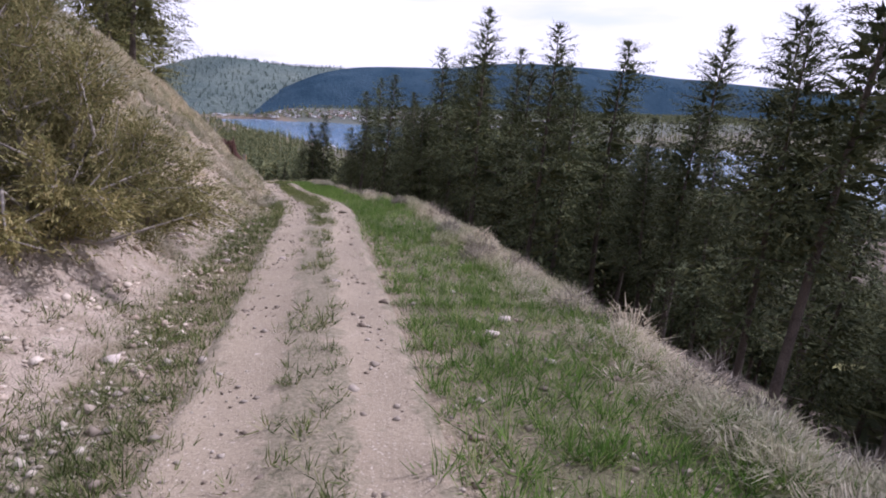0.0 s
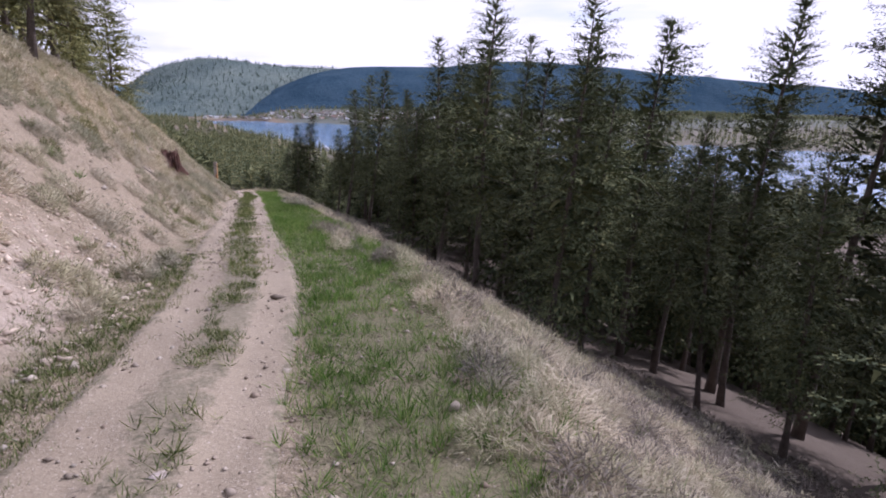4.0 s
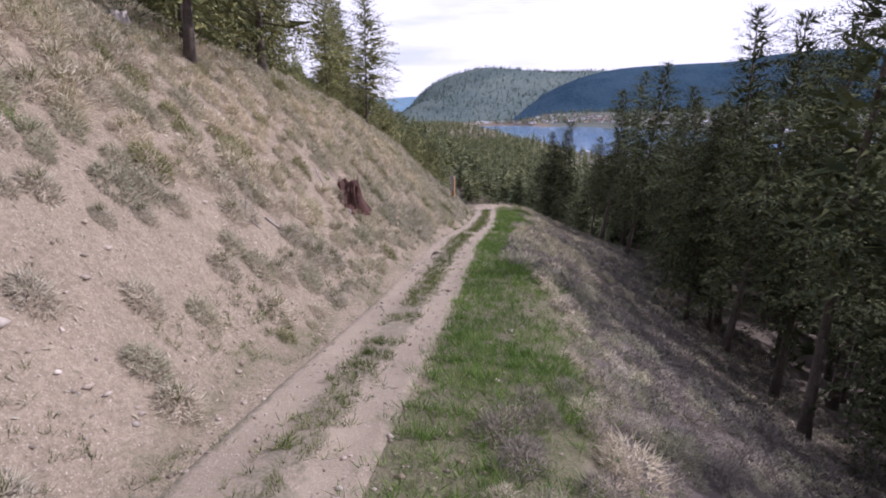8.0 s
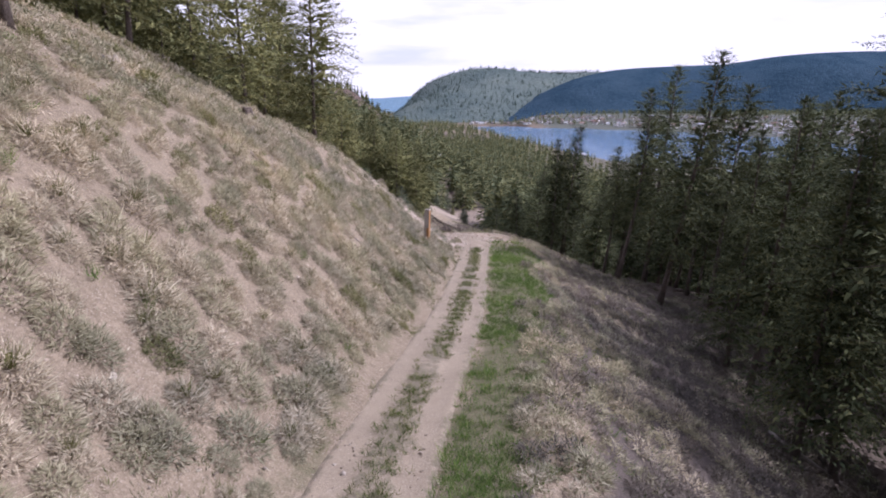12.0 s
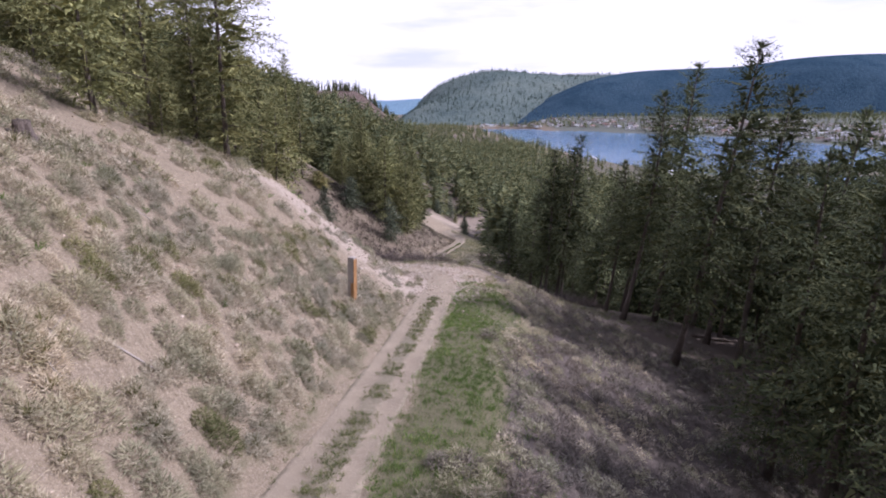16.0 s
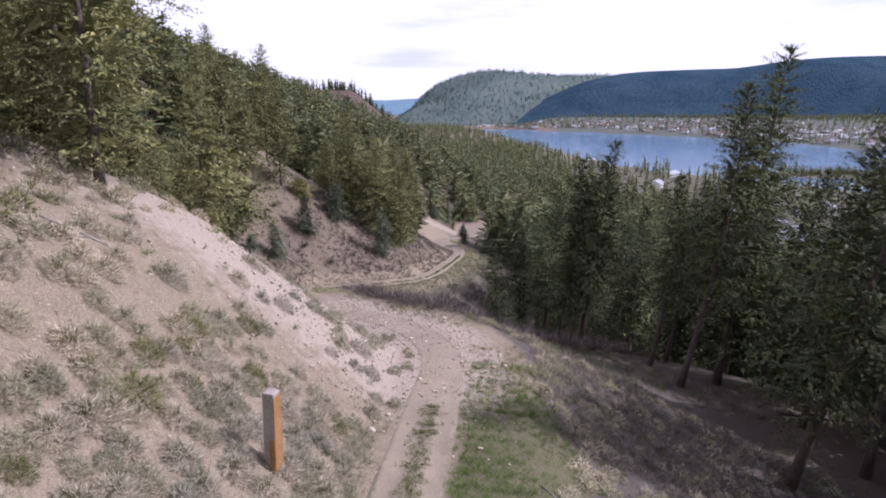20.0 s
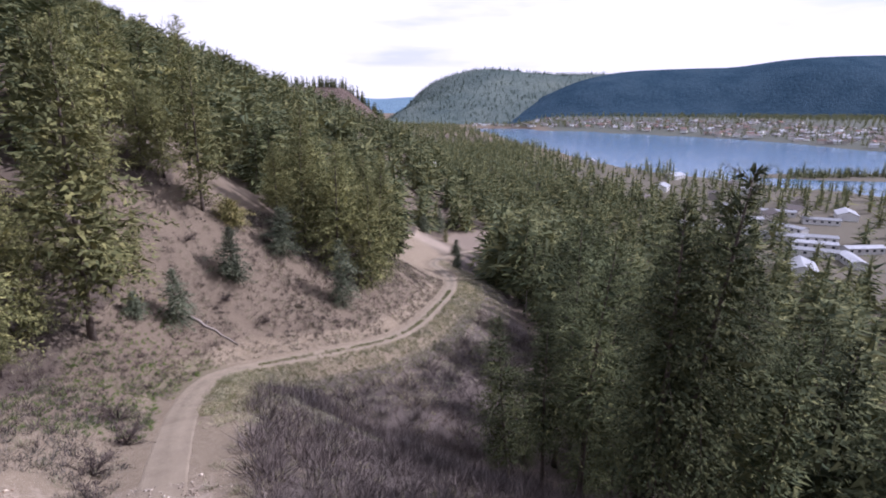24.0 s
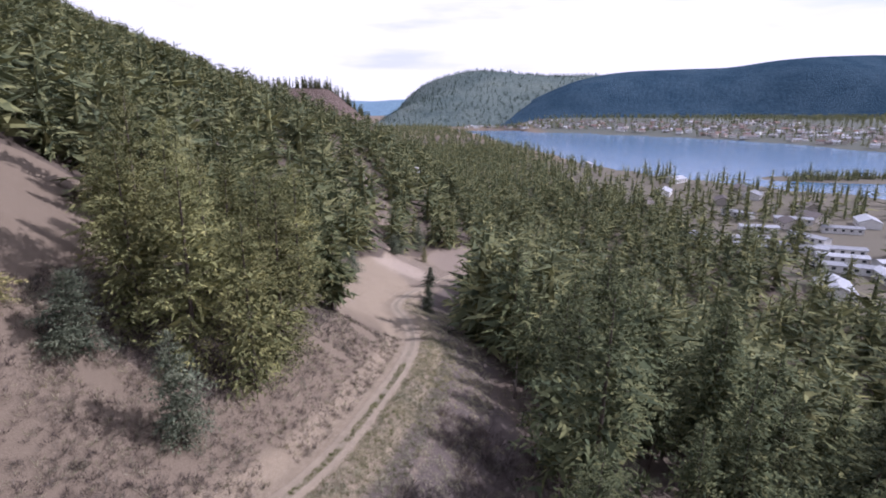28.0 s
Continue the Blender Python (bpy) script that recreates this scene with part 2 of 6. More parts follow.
def foliage(name, stops, rough=0.85, through=0.25, vary=0.35):
    """Leaves, needles or blades: each piece takes its own tone; some light passes through."""
    m, n, l, b = nodes_of(name)
    g = n.new("ShaderNodeNewGeometry")
    o = n.new("ShaderNodeObjectInfo")
    c = ramp_node(n, l, g.outputs["Random Per Island"], stops)
    hv = n.new("ShaderNodeMapRange")
    hv.inputs["To Min"].default_value, hv.inputs["To Max"].default_value = 1 - vary, 1 + vary
    l.new(o.outputs["Random"], hv.inputs["Value"])
    co = n.new("ShaderNodeTexCoord").outputs["Object"]
    c = mix_node(n, l, 1.0, c, hv.outputs["Result"], "MULTIPLY")
    c = mix_node(n, l, 0.6, c, ramp_node(n, l, noise_node(n, l, co, 0.5, 3.0), [(0.35, (0.55, 0.6, 0.55)), (0.65, (1.25, 1.2, 1.1))]), "MULTIPLY")
    c = mix_node(n, l, 0.7, c, ramp_node(n, l, noise_node(n, l, co, 0.09, 2.0), [(0.35, (0.80, 0.83, 0.88)), (0.65, (1.16, 1.12, 1.05))]), "MULTIPLY")
    l.new(c, b.inputs["Base Color"])
    b.inputs["Roughness"].default_value = rough
    b.inputs["Specular IOR Level"].default_value = 0.08
    t = n.new("ShaderNodeBsdfTranslucent")
    l.new(c, t.inputs["Color"])
    mx = n.new("ShaderNodeMixShader")
    mx.inputs["Fac"].default_value = through
    l.new(b.outputs["BSDF"], mx.inputs[1])
    l.new(t.outputs["BSDF"], mx.inputs[2])
    l.new(mx.outputs["Shader"], n["Material Output"].inputs["Surface"])
    return m


def ground_material():
    m, n, l, b = nodes_of("hillside_ground")
    co = n.new("ShaderNodeTexCoord").outputs["Object"]
    f1, f2, f3 = noise_node(n, l, co, 0.35), noise_node(n, l, co, 2.6, 6.0), noise_node(n, l, co, 14.0, 4.0, 0.7)
    soil = ramp_node(n, l, f1, [(0.3, (0.215, 0.170, 0.112)), (0.7, (0.305, 0.245, 0.166))])
    soil = mix_node(n, l, 0.5, soil, ramp_node(n, l, f2, [(0.3, (0.17, 0.135, 0.09)), (0.7, (0.375, 0.303, 0.208))]))
    soil = mix_node(n, l, 0.35, soil, ramp_node(n, l, f3, [(0.35, (0.085, 0.068, 0.05)), (0.7, (0.44, 0.362, 0.27))]))
    f4 = noise_node(n, l, co, 48.0, 3.0, 0.6)
    soil = mix_node(n, l, ramp_node(n, l, f4, [(0.62, (0, 0, 0)), (0.68, (1, 1, 1))]), soil, (0.52, 0.45, 0.385))
    soil = mix_node(n, l, ramp_node(n, l, f4, [(0.30, (1, 1, 1)), (0.37, (0, 0, 0))]), soil, (0.10, 0.078, 0.06))

    def zone(attr, col_a, col_b, under, soft=0.35):
        at = n.new("ShaderNodeAttribute")
        at.attribute_name = attr
        ad = n.new("ShaderNodeMath")
        ad.operation = "ADD"
        sb = n.new("ShaderNodeMath")
        sb.operation, sb.inputs[1].default_value = "SUBTRACT", 0.5
        l.new(f2, sb.inputs[0])
        l.new(at.outputs["Fac"], ad.inputs[0])
        l.new(sb.outputs["Value"], ad.inputs[1])
        k = ramp_node(n, l, ad.outputs["Value"], [(0.5 - soft / 2, (0, 0, 0)), (0.5 + soft / 2, (1, 1, 1))])
        return mix_node(n, l, k, under, mix_node(n, l, f3, col_a, col_b))

    # Dry ground; part of its darkness stands for forest shade on the slope.
    c = zone("dry", (0.06, 0.05, 0.043), (0.17, 0.14, 0.12), soil)
    c = zone("green", (0.06, 0.075, 0.03), (0.22, 0.185, 0.12), c)
    c = zone("stony", (0.23, 0.182, 0.138), (0.52, 0.44, 0.355), c)
    c = zone("brush", (0.055, 0.046, 0.041), (0.165, 0.135, 0.117), c)
    c = zone("forest", (0.055, 0.045, 0.036), (0.17, 0.135, 0.105), c)
    c = zone("plain", (0.07, 0.068, 0.048), (0.20, 0.175, 0.135), c)
    c = zone("town", (0.055, 0.066, 0.05), (0.16, 0.165, 0.14), c)
    c = zone("gully", (0.09, 0.072, 0.052), (0.275, 0.218, 0.158), c)
    c = zone("bare", (0.19, 0.152, 0.115), (0.30, 0.245, 0.195), c)
    l.new(c, b.inputs["Base Color"])
    b.inputs["Roughness"].default_value = 0.95
    b.inputs["Specular IOR Level"].default_value = 0.15
    bump_node(n, l, b, f3, 0.8, 0.08)
    return m


def track_material():
    m, n, l, b = nodes_of("dirt_of_track")
    co = n.new("ShaderNodeTexCoord").outputs["Object"]
    f1, f2, f3 = noise_node(n, l, co, 0.8), noise_node(n, l, co, 5.0, 6.0), noise_node(n, l, co, 28.0, 4.0, 0.75)
    dirt = ramp_node(n, l, f1, [(0.3, (0.185, 0.147, 0.097)), (0.7, (0.305, 0.248, 0.168))])
    dirt = mix_node(n, l, 0.35, dirt, ramp_node(n, l, f3, [(0.3, (0.19, 0.15, 0.108)), (0.72, (0.43, 0.355, 0.265))]))
    f4 = noise_node(n, l, co, 55.0, 3.0, 0.6)
    dirt = mix_node(n, l, ramp_node(n, l, f4, [(0.63, (0, 0, 0)), (0.68, (1, 1, 1))]), dirt, (0.56, 0.49, 0.425))
    dirt = mix_node(n, l, ramp_node(n, l, f4, [(0.30, (1, 1, 1)), (0.36, (0, 0, 0))]), dirt, (0.13, 0.10, 0.08))
    verge = ramp_node(n, l, f3, [(0.3, (0.09, 0.082, 0.045)), (0.7, (0.29, 0.24, 0.17))])
    at = n.new("ShaderNodeAttribute")
    at.attribute_name = "verge"
    ad = n.new("ShaderNodeMath")
    ad.operation = "ADD"
    sb = n.new("ShaderNodeMath")
    sb.operation, sb.inputs[1].default_value = "SUBTRACT", 0.5
    l.new(f2, sb.inputs[0])
    l.new(at.outputs["Fac"], ad.inputs[0])
    ml = n.new("ShaderNodeMath")
    ml.operation, ml.inputs[1].default_value = "MULTIPLY", 2.2
    l.new(sb.outputs["Value"], ml.inputs[0])
    l.new(ml.outputs["Value"], ad.inputs[1])
    k = ramp_node(n, l, ad.outputs["Value"], [(0.35, (0, 0, 0)), (0.65, (1, 1, 1))])
    l.new(mix_node(n, l, k, dirt, verge), b.inputs["Base Color"])
    b.inputs["Roughness"].default_value = 0.95
    bump_node(n, l, b, f3, 0.6, 0.03)
    return m


M_GROUND, M_TRACK = ground_material(), track_material()
M_BARK = surface("bark", (0.055, 0.042, 0.034), (0.16, 0.125, 0.10), 3.0, 22.0, 0.95, 0.9, 0.04)
# Darker needles below the track: the wood's shade is partly in this colour.
M_NEEDLE = foliage("fir_needles", [(0.0, (0.060, 0.077, 0.044)), (0.6, (0.107, 0.122, 0.06)), (1.0, (0.172, 0.174, 0.08))], through=0.04)
# Lighter needles for trees above the track: sunlight on them is in the colour.
M_LIT_NEEDLE = foliage("sunlit_olive_needles", [(0.0, (0.13, 0.14, 0.068)), (0.6, (0.215, 0.218, 0.096)), (1.0, (0.31, 0.295, 0.125))], through=0.08)
M_SPRUCE = foliage("blue_green_needles", [(0.0, (0.085, 0.105, 0.07)), (1.0, (0.26, 0.285, 0.20))])
M_FAR_NEEDLE = foliage("distant_needles", [(0.0, (0.095, 0.118, 0.072)), (0.6, (0.185, 0.20, 0.10)), (1.0, (0.29, 0.283, 0.133))], through=0.10)
# Bluish grey, as distance haze is mixed into the needle colour.
M_MOUNT_NEEDLE = foliage("hazed_mountain_needles", [(0.0, (0.07, 0.108, 0.105)), (1.0, (0.14, 0.185, 0.16))], vary=0.0)
M_STRAW = foliage("dry_bunch_grass", [(0.0, (0.37, 0.325, 0.24)), (0.45, (0.48, 0.425, 0.325)), (1.0, (0.62, 0.56, 0.45))], through=0.3, vary=0.0)
M_GREY_GRASS = foliage("grey_green_grass", [(0.0, (0.26, 0.248, 0.165)), (0.5, (0.38, 0.358, 0.245)), (1.0, (0.50, 0.468, 0.345))], through=0.3, vary=0.0)
M_GRASS = foliage("green_grass", [(0.0, (0.05, 0.11, 0.02)), (0.6, (0.13, 0.24, 0.045)), (1.0, (0.32, 0.36, 0.14))], through=0.35, vary=0.0)
M_STRIP = foliage("trodden_weeds", [(0.0, (0.05, 0.075, 0.02)), (0.5, (0.125, 0.165, 0.05)), (1.0, (0.30, 0.285, 0.14))], through=0.2, vary=0.0)
M_OLIVE = foliage("olive_grass_hearts", [(0.0, (0.12, 0.135, 0.055)), (0.6, (0.20, 0.20, 0.09)), (1.0, (0.31, 0.285, 0.155))], through=0.25, vary=0.0)
M_DULL_GRASS = foliage("dull_grey_grass", [(0.0, (0.125, 0.108, 0.094)), (0.5, (0.20, 0.175, 0.15)), (1.0, (0.30, 0.265, 0.23))], through=0.2, vary=0.0)
M_SHRUB = foliage("leafless_twigs", [(0.0, (0.042, 0.032, 0.03)), (1.0, (0.15, 0.12, 0.112))], through=0.0, vary=0.0)
M_BRUSH = foliage("grey_brush_twigs", [(0.0, (0.075, 0.062, 0.06)), (0.6, (0.15, 0.125, 0.12)), (1.0, (0.27, 0.235, 0.22))], through=0.0, vary=0.0)
M_JUNIPER = foliage("juniper_sprays", [(0.0, (0.15, 0.15, 0.06)), (0.5, (0.29, 0.27, 0.115)), (1.0, (0.46, 0.39, 0.19))])
M_STONE = surface("pale_stone", (0.36, 0.29, 0.25), (0.57, 0.49, 0.43), 6.0, 40.0, 0.85, 0.3, 0.01, vary=0.35)
M_ROTTEN = surface("rotten_red_wood", (0.02, 0.010, 0.008), (0.135, 0.062, 0.043), 7.0, 40.0, 0.95, 1.0, 0.03)
M_GREYWOOD = surface("weathered_grey_wood", (0.19, 0.165, 0.14), (0.42, 0.37, 0.32), 5.0, 45.0, 0.9, 0.6, 0.01)


# ---- building helpers ----
def mesh_of(name, verts, tris, mat, smooth_faces=False, attrs=None):
    """A mesh from arrays of corners and triangles."""
    verts, tris = np.asarray(verts, np.float32), np.asarray(tris, np.int32)
    me = bpy.data.meshes.new(name)
    me.vertices.add(len(verts))
    me.vertices.foreach_set("co", verts.ravel())
    k = tris.shape[1]
    me.loops.add(tris.size)
    me.loops.foreach_set("vertex_index", tris.ravel())
    me.polygons.add(len(tris))
    me.polygons.foreach_set("loop_start", np.arange(0, tris.size, k, dtype=np.int32))
    if smooth_faces:
        me.polygons.foreach_set("use_smooth", np.ones(len(tris), bool))
    me.materials.append(mat)
    for key, values in (attrs or {}).items():
        a = me.attributes.new(key, "FLOAT", "POINT")
        a.data.foreach_set("value", np.asarray(values, np.float32))
    me.update(calc_edges=True)
    return me


def part(name, data, parent, label=""):
    ob = new(name, data)
    ob.parent = parent
    return tagged(ob, label)


def thing(name, x, y, z, label, category, group=""):
    ob = new(name)
    ob.matrix_basis = pose(x, y, z)
    return tagged(ob, label, category, group)


def tube(path, radii, sides=6):
    """Corners and triangles of a closed, tapering tube along a line of points."""
    path, radii = np.asarray(path, float), np.asarray(radii, float)
    t = np.gradient(path, axis=0)
    t /= np.linalg.norm(t, axis=1)[:, None] + 1e-9
    ref = np.where(np.abs(t[:, 2:3]) > 0.9, np.array([[1.0, 0, 0]]), np.array([[0, 0, 1.0]]))
    u = np.cross(t, ref)
    u /= np.linalg.norm(u, axis=1)[:, None]
    v = np.cross(t, u)
    a = np.arange(sides) / sides * 2 * np.pi
    ring = path[:, None] + radii[:, None, None] * (np.cos(a)[None, :, None] * u[:, None] + np.sin(a)[None, :, None] * v[:, None])
    n = len(path)
    i, j = np.meshgrid(np.arange(n - 1), np.arange(sides), indexing="ij")
    p, q = i * sides + j, i * sides + (j + 1) % sides
    tri = np.concatenate([np.stack([p, q, q + sides], -1).reshape(-1, 3), np.stack([p, q + sides, p + sides], -1).reshape(-1, 3)])
    verts = np.vstack([ring.reshape(-1, 3), path[:1], path[-1:]])
    k = np.arange(sides)
    cap0 = np.stack([(k + 1) % sides, k, np.full(sides, n * sides)], 1)
    cap1 = np.stack([(n - 1) * sides + k, (n - 1) * sides + (k + 1) % sides, np.full(sides, n * sides + 1)], 1)
    return verts, np.vstack([tri, cap0, cap1])


def joined(pieces):
    """Several (corners, triangles) as one."""
    vs, ts, n = [], [], 0
    for v, t in pieces:
        vs.append(v)
        ts.append(np.asarray(t) + n)
        n += len(v)
    return np.vstack(vs), np.vstack(ts)


def slivers(base, way, length, width, rng):
    """Leaf-like pieces: two triangles each, from base along way, turned at random round it."""
    n = len(base)
    way = way / (np.linalg.norm(way, axis=1)[:, None] + 1e-9)
    side = np.cross(way, rng.normal(size=(n, 3)))
    side /= np.linalg.norm(side, axis=1)[:, None] + 1e-9
    L, W = np.broadcast_to(length, n)[:, None], np.broadcast_to(width, n)[:, None]
    v = np.stack([base, base + way * L * 0.55 + side * W / 2, base + way * L, base + way * L * 0.45 - side * W / 2], 1).reshape(-1, 3)
    i = np.arange(n)[:, None] * 4
    return v, np.vstack([i + [0, 1, 2], i + [0, 2, 3]])


def needles(base, way, length, width, rng, flat=False):
    """One narrow triangle each; flat ones lie like boughs, seen broad from above."""
    way = way / (np.linalg.norm(way, axis=1)[:, None] + 1e-9)
    side = np.cross(way, rng.normal(size=way.shape) * (0.5 if flat else 1.0) + ((0, 0, 1.0) if flat else (0, 0, 0)))
    side *= (np.broadcast_to(width, len(base)) * 0.5 / (np.linalg.norm(side, axis=1) + 1e-9))[:, None]
    tip = base + way * np.broadcast_to(length, len(base))[:, None]
    v = np.stack([base - side, base + side, tip], 1).reshape(-1, 3)
    return v, np.arange(len(v)).reshape(-1, 3)


def boughs(root, d, length, stations, sub, rng, droop=0.16, fan=0.42):
    """Flat, drooping fans of foliage: twigs to both sides along every limb, each of a few overlapping pieces."""
    n = len(root)
    side = np.cross(d, rng.normal(size=d.shape) * 0.32 + (0, 0, 1.0))
    side /= np.linalg.norm(side, axis=1)[:, None] + 1e-9
    S = np.linspace(0.2, 0.93, stations)[None] + rng.uniform(-0.06, 0.06, (n, stations))
    B = np.repeat(np.arange(n), stations * 2 + 1)
    sign = np.tile(np.append(np.tile([1.0, -1.0], stations), 0.0), n)
    S = np.concatenate([np.repeat(S, 2, axis=1), np.full((n, 1), 0.86)], 1).ravel()
    L = length[B]
    at = root[B] + d[B] * (L * S)[:, None]
    at[:, 2] -= droop * L * S**2
    way = d[B] * np.where(sign == 0, 1.0, 0.62)[:, None] + side[B] * (sign * 0.8)[:, None] + rng.normal(size=(len(B), 3)) * 0.16
    way[:, 2] -= 0.10 + droop * S
    way /= np.linalg.norm(way, axis=1)[:, None]
    twig = L * (fan * (1 - S) + 0.19) * rng.uniform(0.7, 1.25, len(B)) + 0.02 * L
    j = np.tile(np.arange(sub), len(B))
    B2 = np.repeat(np.arange(len(B)), sub)
    one = twig[B2] / sub
    base = at[B2] + way[B2] * (twig[B2] * j / sub * 0.92)[:, None] + rng.normal(size=(len(B2), 3)) * ((0.32 if sub > 1 else 0.16) * one)[:, None]
    go = way[B2] + rng.normal(size=(len(B2), 3)) * (0.45 if sub > 1 else 0.12)
    return needles(base, go, one * (1.45 if sub > 1 else 1.7), one * (0.66 if sub > 1 else 0.55), rng, True)


def conifer(seed, tall, wide, bare, branches, stations, sub, mat, pitch=-12):
    """Meshes of a trunk with limbs and of a crown of many flat boughs, base at the origin."""
    rng = np.random.default_rng(seed)
    zz = np.linspace(-0.6, tall, 9)
    bend = rng.normal(size=(2,)) * 0.012 * tall
    axis = np.stack([bend[0] * np.sin(zz / tall * 2.6), bend[1] * np.sin(zz / tall * 2.2), zz], 1)
    rad = 0.0105 * tall * (1 - np.clip(zz / tall, 0, 1)) ** 0.8 + 0.015
    rad[0] *= 1.5
    wood = [tube(axis, rad, 7)]
    h = bare * tall + (1 - bare) * tall * ((np.arange(branches) + rng.random(branches)) / branches) ** 0.92
    h = np.clip(h, 0, tall * 0.985)
    f = np.clip((h - bare * tall) / ((1 - bare) * tall), 0, 1)
    az = np.arange(branches) * 2.4 + rng.normal(size=branches) * 0.4
    lobe = 1 + 0.22 * np.sin(az + 5 * f + rng.uniform(0, 6)) + 0.24 * np.sin(31 * f + 1.5 * az + rng.uniform(0, 6))
    length = wide * (0.08 + 0.92 * (1 - f) ** 0.56) * np.minimum(1, 0.60 + 1.3 * f) * lobe * rng.uniform(0.72, 1.14, branches) * np.where(rng.random(branches) < 0.1, 0.55, 1)
    length = np.maximum(length, 0.4)
    up = np.radians(pitch + 52 * f**1.5 + rng.normal(size=branches) * 7)
    d = np.stack([np.cos(az) * np.cos(up), np.sin(az) * np.cos(up), np.sin(up)], 1)
    root = np.stack([np.interp(h, zz, axis[:, 0]), np.interp(h, zz, axis[:, 1]), h], 1)
    for i in range(0, branches, 4 if branches > 120 else 8):
        wood.append(tube([root[i], root[i] + d[i] * length[i] * 0.5 + (0, 0, -0.04 * length[i]), root[i] + d[i] * length[i] * 0.9 + (0, 0, -0.13 * length[i])], [0.014 + 0.008 * length[i], 0.01 + 0.004 * length[i], 0.006], 3))
    if bare > 0.1:                                      # dead snags on the lower trunk
        for k in range(int(10 + 30 * bare)):
            z0, a0 = rng.uniform(0.06, bare + 0.12) * tall, rng.uniform(0, 6.28)
            w = np.array([np.cos(a0), np.sin(a0), rng.uniform(-0.35, 0.1)])
            p0 = np.array([np.interp(z0, zz, axis[:, 0]), np.interp(z0, zz, axis[:, 1]), z0])
            wood.append(tube([p0, p0 + w * rng.uniform(0.4, 1.6)], [0.016, 0.005], 3))
    top = np.array([[axis[-1, 0], axis[-1, 1], tall - 0.4]]).repeat(10, 0)
    inner = np.repeat(np.arange(branches), 3)
    heart = root[inner] + d[inner] * (length[inner] * rng.uniform(0.05, 0.34, 3 * branches))[:, None]
    dense = needles(heart, d[inner] + rng.normal(size=heart.shape) * 0.5, 0.26 * length[inner] + 0.15, 0.085 * length[inner] + 0.06, rng)
    cv, ct = joined([dense, boughs(root, d, length, stations, sub, rng), slivers(top, rng.normal(size=(10, 3)) * 0.3 + (0, 0, 1), 0.6, 0.07, rng)])
    wv, wt = joined(wood)
    return mesh_of("trunk", wv, wt, M_BARK, True), mesh_of("crown", cv, ct, mat)


def place_tree(model, x, y, turn=0.0, size=1.0, lean=(0.0, 0.0), label="", name="", sink=0.0):
    z = float(height(x, y)[0]) - sink
    m = pose(x, y, z, lean[0], lean[1], 0) @ pose(0, 0, 0, 0, 0, turn) @ Matrix.Scale(size, 4)
    c = copy_thing(model, m)
    c.matrix_basis = m
    if label:
        c["label"] = label
    if name:
        c.name = name
    return c


# ---- the ground sheet ----
def spaced(lo, hi, step, grow, reach):
    core = np.arange(lo, hi + step / 2, step)
    out, s, p = [], step, 0.0
    while p < reach:
        s = min(s * grow, 160)
        p += s
        out.append(p)
    out = np.array(out)
    return np.concatenate([lo - out[::-1], core, hi + out])


AHEAD, RIGHT, MID = np.array([-0.43, 0.903]), np.array([0.903, 0.43]), np.array([-26.6, 94.2])


def field(f, s):
    """World x, y of a place f metres ahead and s to the right of the walk's end."""
    f, s = np.asarray(f, float), np.asarray(s, float)
    return MID[0] + f * AHEAD[0] + s * RIGHT[0], MID[1] + f * AHEAD[1] + s * RIGHT[1]


gf, gs = spaced(-104, 70, 0.58, 1.10, 4300), spaced(-46, 26, 0.58, 1.10, 3600)
GF, GS = np.meshgrid(gf, gs, indexing="ij")
gx, gy = field(GF.ravel(), GS.ravel())
gz, gd, gyn, gb, gshore = height(gx, gy, True)
gi, gj = np.meshgrid(np.arange(len(gf) - 1), np.arange(len(gs) - 1), indexing="ij")
g0 = (gi * len(gs) + gj).ravel()
quads = np.stack([g0, g0 + len(gs), g0 + len(gs) + 1, g0 + 1], 1)


def right_forest(yn):
    return np.interp(yn, [0, 20, 40, 55, 66, 75, 90, 105, 118, 128, 142, 160, 180], [12.5, 11.5, 12.5, 14.5, 15.5, 15.5, 18, 19, 17, 14, 12, 10, 10])


def left_forest(yn):
    return np.interp(yn, [0, 15, 25, 35, 45, 55, 65, 75, 85, 92, 97, 101, 110, 114, 118, 128, 140, 152, 165, 180, 200], [11, 14, 15, 16, 17, 18, 15, 10, 7, 6.5, 7, 17, 17, 10, 6.5, 6.5, 7.5, 9, 9, 12, 12])


def green_width(yn):
    return np.interp(yn, [0, 9, 18, 26, 32, 38, 46, 60], [3.2, 3.1, 3.2, 3.2, 2.5, 2.0, 3.0, 4.2])


